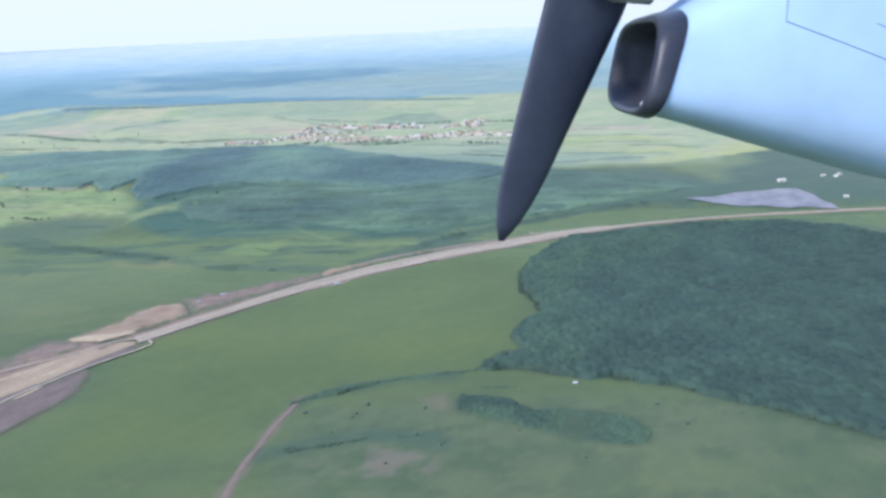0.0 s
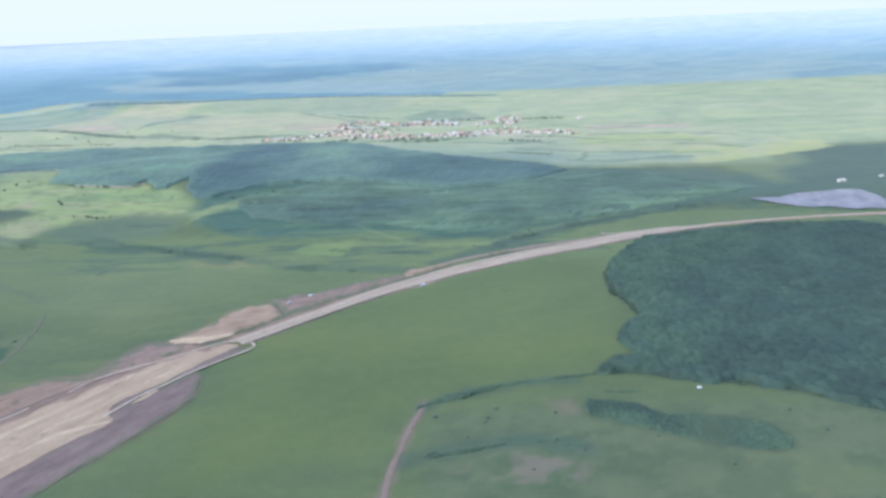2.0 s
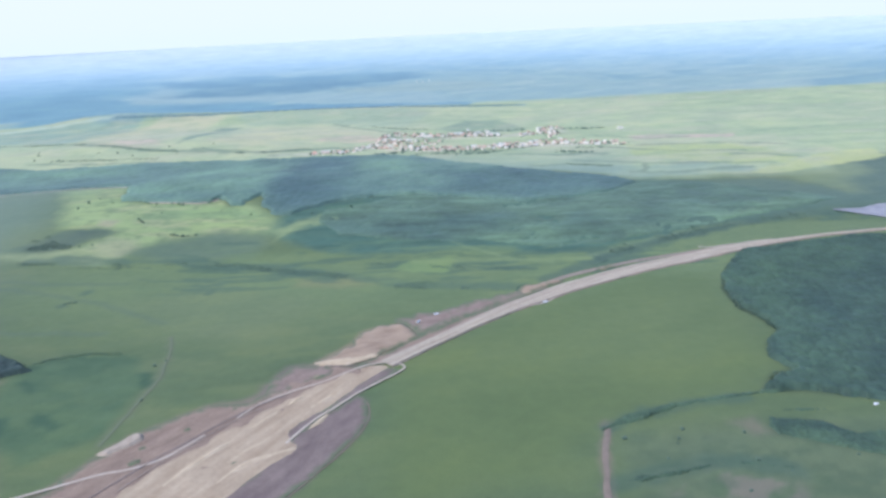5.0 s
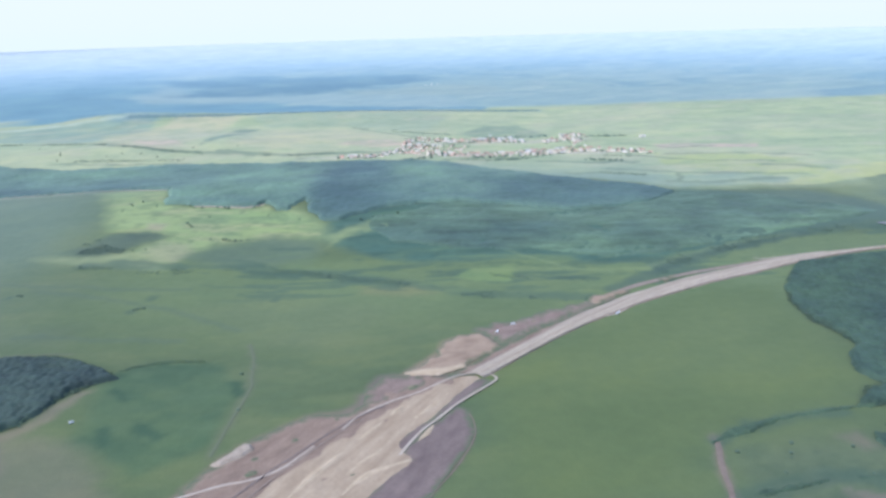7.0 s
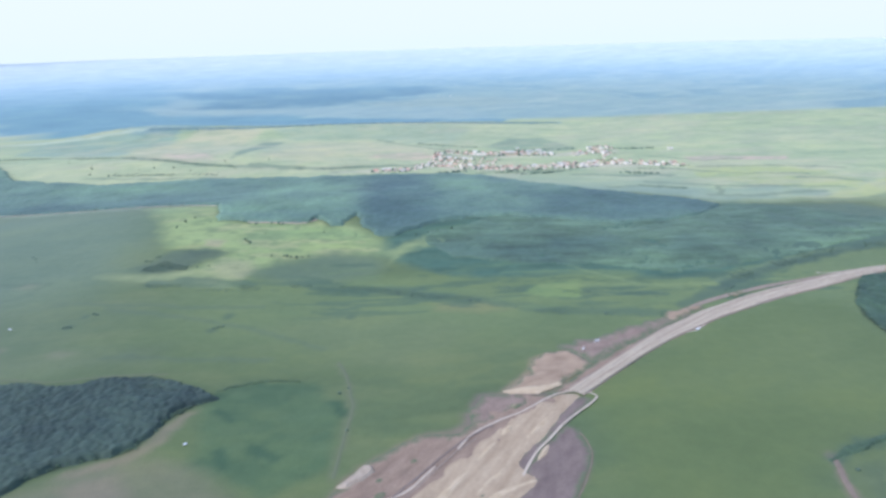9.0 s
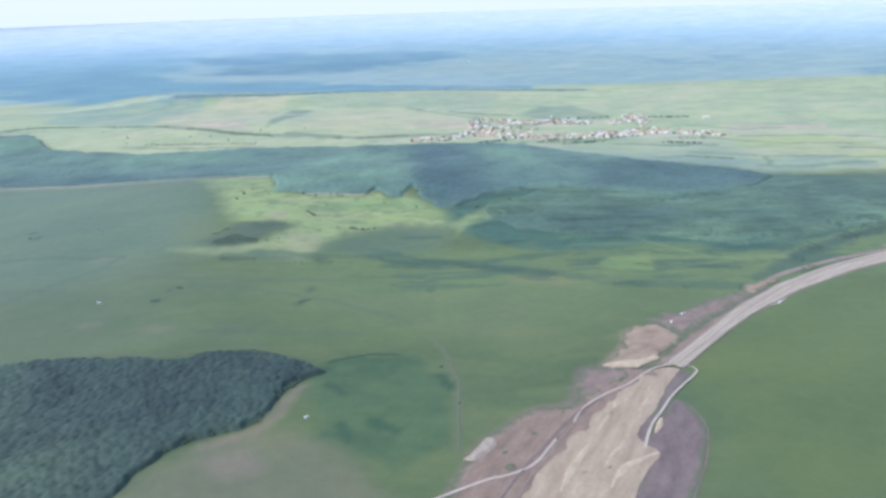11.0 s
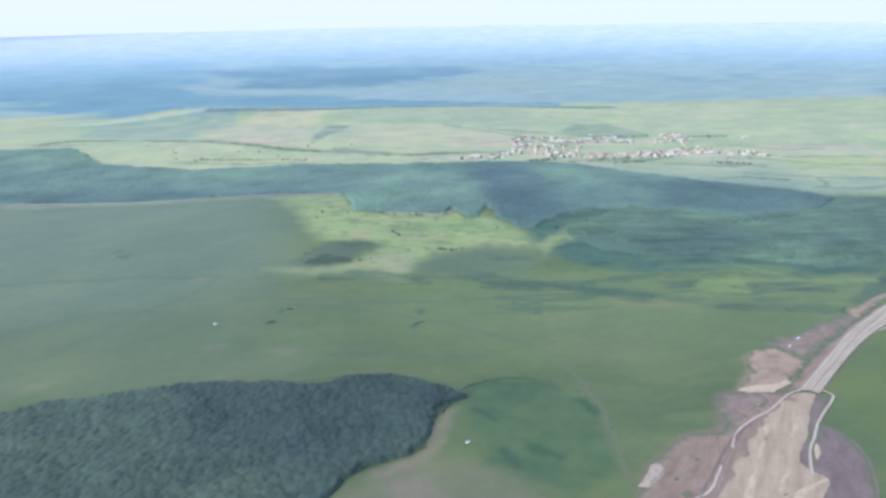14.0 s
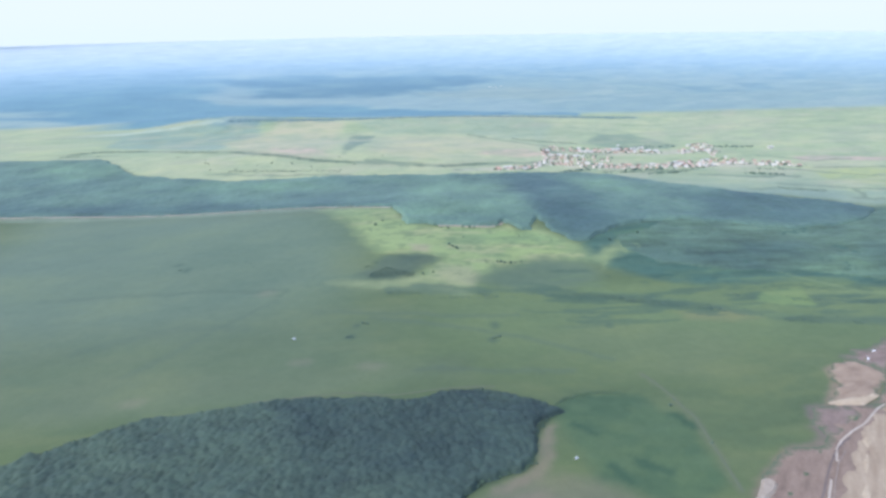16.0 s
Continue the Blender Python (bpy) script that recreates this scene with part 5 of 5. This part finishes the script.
# ---- houses ----
def gable(bm, x, y, z, rise):
    """Walls of a plain gabled house: x, y half sizes."""
    v = [bm.verts.new(p) for p in ((-x, -y, -0.6), (x, -y, -0.6), (x, y, -0.6), (-x, y, -0.6), (-x, -y, z), (x, -y, z), (x, y, z), (-x, y, z), (-x, 0, z + rise), (x, 0, z + rise))]
    for f in ((0, 1, 5, 4), (2, 3, 7, 6), (1, 2, 6, 9, 5), (3, 0, 4, 8, 7), (4, 5, 9, 8), (6, 7, 8, 9)):
        bm.faces.new([v[i] for i in f])
    return bm


def roof_slabs(bm, x, y, z, rise, over=0.5, thick=0.22):
    slope = rise / y
    for side in (-1, 1):
        e = y + over
        pts = [(-x - over, side * e, z - over * slope), (x + over, side * e, z - over * slope), (x + over, 0, z + rise), (-x - over, 0, z + rise)]
        low = [bm.verts.new((a, b2, c2 + 0.03)) for a, b2, c2 in pts]
        up = [bm.verts.new((a, b2, c2 + thick)) for a, b2, c2 in pts]
        bm.faces.new(low)
        bm.faces.new(up[::-1])
        for k in range(4):
            bm.faces.new((low[k], up[k], up[(k + 1) % 4], low[(k + 1) % 4]))
    bmesh.ops.recalc_face_normals(bm, faces=bm.faces[:])
    return bm


def house(name, x, y, z, rise, walls, tiles, label, group):
    top = tagged(new(name), label, name.replace("_", " "), group)
    part("wall", gable(bmesh.new(), x, y, z, rise), walls, top)
    roof = part("roof", roof_slabs(bmesh.new(), x, y, z, rise), tiles, top, "pitched roof")
    if name == "house":
        part("chimney", boxed(x * 0.4, x * 0.4 + 0.6, 0.5, 1.1, z + rise * 0.6, z + rise + 0.9, bevel=0.04), PLASTER_CREAM, roof)
        part("door", boxed(-0.5, 0.5, -y - 0.06, -y + 0.02, 0.05, 2.1), WOOD_DOOR, top, "brown wooden door")
        for wx2 in (-0.62 * x, 0.62 * x):
            for side in (-1, 1):
                w = part("window", boxed(wx2 - 0.65, wx2 + 0.65, side * (y + 0.03) - 0.04, side * (y + 0.03) + 0.04, 0.95, 2.2), PLASTER_WHITE, top)
                part("pane", boxed(wx2 - 0.55, wx2 + 0.55, side * (y + 0.06) - 0.02, side * (y + 0.06) + 0.02, 1.05, 2.1), GLASS, w, "dark glass pane")
    else:
        part("door", boxed(-1.6, 1.6, -y - 0.08, -y + 0.02, 0.05, min(3.2, z - 0.3)), STEEL, top, "large grey sliding door")
    return top


V = "houses of the village"
kinds = [house("house", 4.6, 3.6, 3.0, 2.2, PLASTER_WHITE, TILE_RED, "white village house with a red tiled roof", V), house("house", 5.2, 3.5, 3.0, 2.1, PLASTER_CREAM, TILE_RED, "cream village house with a red tiled roof", V),
         house("house", 4.8, 4.0, 5.6, 2.2, PLASTER_WHITE, TILE_BROWN, "two-storey white village house with a brown roof", V), house("house", 6.2, 3.8, 3.2, 2.2, PLASTER_WHITE, SHEET_ROOF, "long white village house with a pale metal roof", V)]
barn = house("barn", 10.0, 5.0, 4.0, 2.6, PLASTER_WHITE, SHEET_ROOF, "white barn with a grey sheet-metal roof", "barns of the village")
STREETS = (([(-415, 1238), (-350, 1250), (-307, 1298)], 8, 9), ([(-300, 1360), (-285, 1395), (-269, 1415), (-152, 1380), (-60, 1392)], 7, 17), ([(-307, 1287), (-190, 1236), (-74, 1222), (20, 1236)], 7, 15),
           ([(-130, 1366), (-90, 1369), (-45, 1356)], 11, 9), ([(-14, 1346), (14, 1367), (47, 1380), (63, 1358), (36, 1312)], 8, 16), ([(40, 1405), (95, 1425)], 9, 16), ([(-71, 1240), (0, 1250), (64, 1246), (131, 1214), (165, 1208)], 7, 17), ([(-302, 1335), (-235, 1318), (-170, 1300)], 8, 20))
placed, first = [], True
for line, gap, spread in STREETS:
    pts = curve_points(line, gap)
    for k, (x, y) in enumerate(pts[:-1]):
        turn = math.degrees(math.atan2(pts[k + 1][1] - y, pts[k + 1][0] - x))
        for side in (-1, 1):
            if rng.random() < 0.15:
                continue
            hx, hy = x + rng.uniform(-3, 3), y + side * (spread * 0.55 + rng.uniform(0, spread * 0.5))
            if any(math.hypot(hx - a, hy - c2) < 7.6 for a, c2 in placed):
                continue
            placed.append((hx, hy))
            m = at_ground(hx, hy, turn + rng.choice((0, 90, 180)) + rng.uniform(-8, 8)) @ Matrix.Scale(rng.uniform(0.72, 0.92), 4)
            n_placed = len(placed) - 1
            if n_placed < 4:
                kinds[n_placed].matrix_basis = m
            else:
                copy_thing(kinds[rng.choice((0, 0, 1, 1, 2, 3, 3))], m)
barn.matrix_basis = at_ground(203, 1374, 12) @ Matrix.Scale(0.6, 4)
for x, y, turn in ((-112, 1446, 8), (60, 1290, 0), (-330, 1262, 20)):
    copy_thing(barn, at_ground(x, y, turn) @ Matrix.Scale(0.55, 4))
F = "farm buildings by the pond"
shed = house("shed", 7.0, 4.0, 3.6, 2.2, PLASTER_WHITE, SHEET_ROOF, "white farm shed with a pale metal roof near the pond", F)
shed.matrix_basis = at_ground(402, 779, 5) @ Matrix.Scale(0.6, 4)
for x, y, turn in ((462, 797, 10), (474, 790, 95), (484, 800, 10), (441, 710, -15), (-214, 2560, 0), (-190, 2575, 10), (-235, 2570, 5)):
    copy_thing(shed, at_ground(x, y, turn) @ Matrix.Scale(0.6, 4))
s = np.array([(x + rng.uniform(-9, 9), y + rng.uniform(-10, 10)) for x, y in placed for _ in range(3) if rng.random() < 0.6] + [(x + rng.uniform(-7, 7), y + rng.uniform(-5, 5)) for x0, y0, x1, y1 in ((-185, 1196, -110, 1200), (-150, 1160, -80, 1171), (25, 1146, 80, 1126), (-120, 1420, 10, 1420), (90, 1400, 170, 1390), (-300, 1200, -250, 1215)) for x, y in [(x0 + (x1 - x0) * q / 24, y0 + (y1 - y0) * q / 24) for q in range(25)]])
tagged(planted("garden_trees", s, np.random.RandomState(301).uniform(2.5, 5, len(s)), LEAF_MID, 302, 5, 0.6), "green garden trees among the village houses", "trees", kind="stuff")


# ---- vehicles ----
def wheel_at(parent, x, y, r, w=0.3):
    bm = bmesh.new()
    turn = Matrix.Translation((x, y, r)) @ Euler((radians(90), 0, 0)).to_matrix().to_4x4()
    bmesh.ops.create_cone(bm, cap_ends=True, segments=16, radius1=r, radius2=r, depth=w, matrix=turn)
    wheel = part("wheel", bm, RUBBER, parent)
    bm = bmesh.new()
    bmesh.ops.create_cone(bm, cap_ends=True, segments=12, radius1=r * 0.55, radius2=r * 0.55, depth=w + 0.03, matrix=turn)
    part("rim", bm, STEEL, wheel)


def truck(paint, load, label):
    top = tagged(new("truck"), label, "truck", "vehicles on the road works")
    part("chassis", boxed(-3.6, 3.4, -0.9, 0.9, 0.7, 1.0, bevel=0.05), STEEL, top)
    cab = part("cab", boxed(1.7, 3.6, -1.2, 1.2, 0.95, 2.9, bevel=0.18), paint, top)
    part("windscreen", boxed(3.58, 3.64, -1.0, 1.0, 1.9, 2.6), GLASS, cab)
    part("side_window", boxed(2.3, 3.2, -1.22, -1.19, 1.9, 2.55), GLASS, cab)
    part("side_window", boxed(2.3, 3.2, 1.19, 1.22, 1.9, 2.55), GLASS, cab)
    bm = bmesh.new()
    for a in ((-3.8, 1.4, -1.25, 1.25, 1.02, 1.2), (-3.8, 1.4, -1.25, -1.15, 1.2, 2.5), (-3.8, 1.4, 1.15, 1.25, 1.2, 2.5), (1.3, 1.4, -1.15, 1.15, 1.2, 2.8), (-3.8, -3.7, -1.15, 1.15, 1.2, 2.4)):
        box(bm, *a)
    part("tipper_body", bm, load, top, "pale open tipper body")
    for x in (2.6, -1.6, -2.8):
        for y in (-1.05, 1.05):
            wheel_at(top, x, y, 0.5)
    return top


def van(label):
    top = tagged(new("van"), label, "van", "vans in the meadows")
    part("body", boxed(-2.6, 1.5, -0.98, 0.98, 0.4, 2.3, bevel=0.15), WHITE_PAINT, top)
    part("bonnet", boxed(1.4, 2.6, -0.95, 0.95, 0.4, 1.25, bevel=0.15), WHITE_PAINT, top)
    part("windscreen", boxed(1.42, 1.56, -0.85, 0.85, 1.35, 2.0), GLASS, top)
    for x in (-1.7, 1.8):
        for y in (-0.9, 0.9):
            wheel_at(top, x, y, 0.34, 0.22)
    return top


def lifted(x, y, up, turn):
    return Matrix.Translation((0, 0, up)) @ at_ground(x, y, turn)


tr = truck(WHITE_PAINT, WHITE_PAINT, "white tipper truck parked beside the new road")
tr.matrix_basis = lifted(-102, 522, 0.05, 38) @ Matrix.Scale(0.6, 4)
for x, y, up, turn in ((-196, 507, 1.2, 15), (-211, 494, 1.2, 60)):
    copy_thing(tr, lifted(x, y, up, turn) @ Matrix.Scale(0.8, 4))
vn = van("white van parked in the meadow")
vn.matrix_basis = at_ground(-500, 381, 35) @ Matrix.Scale(0.55, 4)
for x, y, turn in ((-711, 563, 20), (69, 345, 5)):
    copy_thing(vn, at_ground(x, y, turn))


# ---- the aircraft's engine, placed and shaped to fit the camera's view at the start of the flight ----
def engine():
    paint = surface("pale_blue_cowling_paint", (0.42, 0.585, 0.75), (0.46, 0.625, 0.785), 0.5, 0.55, 0.7, spec=0.3)
    dark = surface("dark_blade_paint", (0.038, 0.045, 0.062), (0.055, 0.063, 0.082), 3.0, 0.5)
    seam = surface("cowling_seam", (0.26, 0.34, 0.42), (0.30, 0.38, 0.46), 3.0, 0.6)
    lipm = surface("dark_intake_lip", (0.035, 0.04, 0.055), (0.06, 0.065, 0.08), 3.0, 0.35)
    top = tagged(new("aircraft_engine"), "pale blue turboprop engine nacelle with a dark propeller blade", "aircraft engine")

    def ring(s, cz, hz, cy, hy, power, lean=0.3, count=48, rake=0.0):
        """A rounded section s metres aft of the intake, its belly leaning up and outboard to stay out of the camera's
        view.
        """
        out = []
        for k in range(count):
            a = 2 * math.pi * k / count
            c2, s2 = math.cos(a), math.sin(a)
            side = hy * math.copysign(abs(c2) ** (2 / power), c2)
            rise = math.copysign(abs(s2) ** (2 / power), s2)
            out.append((s + rake * rise, cy + side, cz + lean * side + hz * rise))
        return out

    def loft(rings):
        bm = bmesh.new()
        rows = [[bm.verts.new(p) for p in r] for r in rings]
        for a, c2 in zip(rows, rows[1:]):
            for k in range(len(a)):
                f = bm.faces.new((a[k], c2[k], c2[(k + 1) % len(a)], a[(k + 1) % len(a)]))
                f.smooth = True
        return bm

    part("cowling", loft([ring(0.10, -0.06, 0.36, 0, 0.61, 4.0, rake=0.09), ring(0.35, 0.0, 0.47, 0, 0.67, 4.0, rake=0.06), ring(0.9, 0.13, 0.74, 0, 0.74, 4.0), ring(1.6, 0.20, 0.96, 0, 0.8, 4.0), ring(2.6, 0.24, 1.14, 0, 0.84, 4.0), ring(4.2, 0.26, 1.14, 0, 0.84, 3.6), ring(6.0, 0.45, 0.6, 0, 0.6, 2.2), ring(6.6, 0.5, 0.05, 0, 0.05, 2)]), paint, top, "glossy pale blue cowling")
    part("intake_lip", loft([ring(0.13, -0.05, 0.39, 0, 0.62, 4.0, rake=0.09), ring(0.11, -0.05, 0.405, 0, 0.64, 4.0, rake=0.09), ring(0.0, -0.07, 0.37, 0, 0.6, 3.6, rake=0.05), ring(-0.03, -0.07, 0.345, 0, 0.57, 3.6, rake=0.045), ring(0.0, -0.07, 0.315, 0, 0.53, 3.6, rake=0.045), ring(0.25, -0.07, 0.265, 0, 0.48, 3.6)]), lipm, top, "dark rubber-edged intake lip")
    part("intake_duct", loft([ring(0.2, -0.07, 0.27, 0, 0.485, 3.6), ring(0.8, 0.0, 0.2, 0, 0.3, 2.5), ring(0.82, 0.0, 0.01, 0, 0.01, 2.0)]), dark, top, "dark intake duct")
    # small white strip added for the bright mark in the opening
    part("intake_mark", boxed(0.0, 0.03, -0.42, -0.24, -0.435, -0.415), WHITE_PAINT, top, "small bright mark inside the intake")
    part("spinner", loft([ring(0.12, 0.76, 0.34, 0, 0.34, 2, 0), ring(-0.15, 0.76, 0.335, 0, 0.335, 2, 0), ring(-0.45, 0.76, 0.29, 0, 0.29, 2, 0), ring(-0.7, 0.76, 0.2, 0, 0.2, 2, 0), ring(-0.88, 0.76, 0.09, 0, 0.09, 2, 0), ring(-0.93, 0.76, 0.01, 0, 0.01, 2, 0)]), WHITE_PAINT, top, "white propeller spinner")
    def side_of(x, z):
        """How far out the cowling's flank lies at a place."""
        stations = [(0.35, 0.0, 0.47, 0.67), (0.9, 0.13, 0.74, 0.74), (1.6, 0.20, 0.96, 0.8), (2.6, 0.24, 1.14, 0.84), (4.2, 0.26, 1.14, 0.84)]
        cz, hz, hy = [float(np.interp(x, [q[0] for q in stations], [q[i] for q in stations])) for i in (1, 2, 3)]
        return -hy * max(0.0, 1 - abs((z - cz + 0.3 * hy) / hz) ** 4.0) ** (1 / 4.0)

    for (x0, z0), (x1, z1) in (((0.78, 0.06), (2.1, -0.42)), ((0.78, 0.06), (0.8, 0.5)), ((1.34, 0.06), (1.9, -0.14))):
        bm = bmesh.new()
        for k in range(24):
            u0, u1 = k / 24, (k + 1) / 24
            a = Vector((x0 + (x1 - x0) * u0, 0, z0 + (z1 - z0) * u0))
            c2 = Vector((x0 + (x1 - x0) * u1, 0, z0 + (z1 - z0) * u1))
            a.y, c2.y = side_of(a.x, a.z), side_of(c2.x, c2.z)
            d = c2 - a
            bmesh.ops.create_cube(bm, size=1, matrix=Matrix.Translation((a + c2) / 2) @ d.to_track_quat("X", "Z").to_matrix().to_4x4() @ Matrix.Diagonal((d.length * 1.05, 0.010, 0.003, 1)))
        part("panel_seam", bm, seam, top, "thin grey-blue panel seam")
    # blade: a twisted tapering slab hanging from the hub
    bm = bmesh.new()
    rows = []
    for k in range(17):
        u = k / 16
        z = 0.62 - 2.1 * u
        chord = (0.56 - 0.40 * max(0.0, u - 0.1)) * math.sqrt(max(0.03, 1 - max(0.0, (u - 0.75) / 0.25) ** 2))
        thick = 0.07 * (1 - 0.7 * u)
        drop = 0.36 - z
        x = -0.39 - 0.30 * drop
        yb = 0.1 - 0.25 * u
        rows.append([bm.verts.new((x + chord * 0.95 * c2, yb + thick * s2 + chord * 0.35 * c2, z)) for c2, s2 in [(math.cos(2 * math.pi * i / 16) * 0.62, math.sin(2 * math.pi * i / 16)) for i in range(16)]])
    for a, c2 in zip(rows, rows[1:]):
        for k in range(16):
            f = bm.faces.new((a[k], c2[k], c2[(k + 1) % 16], a[(k + 1) % 16]))
            f.smooth = True
    bm.faces.new(rows[0])
    bm.faces.new(rows[-1][::-1])
    bmesh.ops.recalc_face_normals(bm, faces=bm.faces[:])
    part("propeller_blade", bm, dark, top, "dark grey propeller blade")
    return top


engine_thing = engine()
engine_thing.matrix_basis = pose(0, 0, EYE, TILT, LEAN, 0) @ pose(0.16, 5.12, 1.54, 0, 3.5, 0)
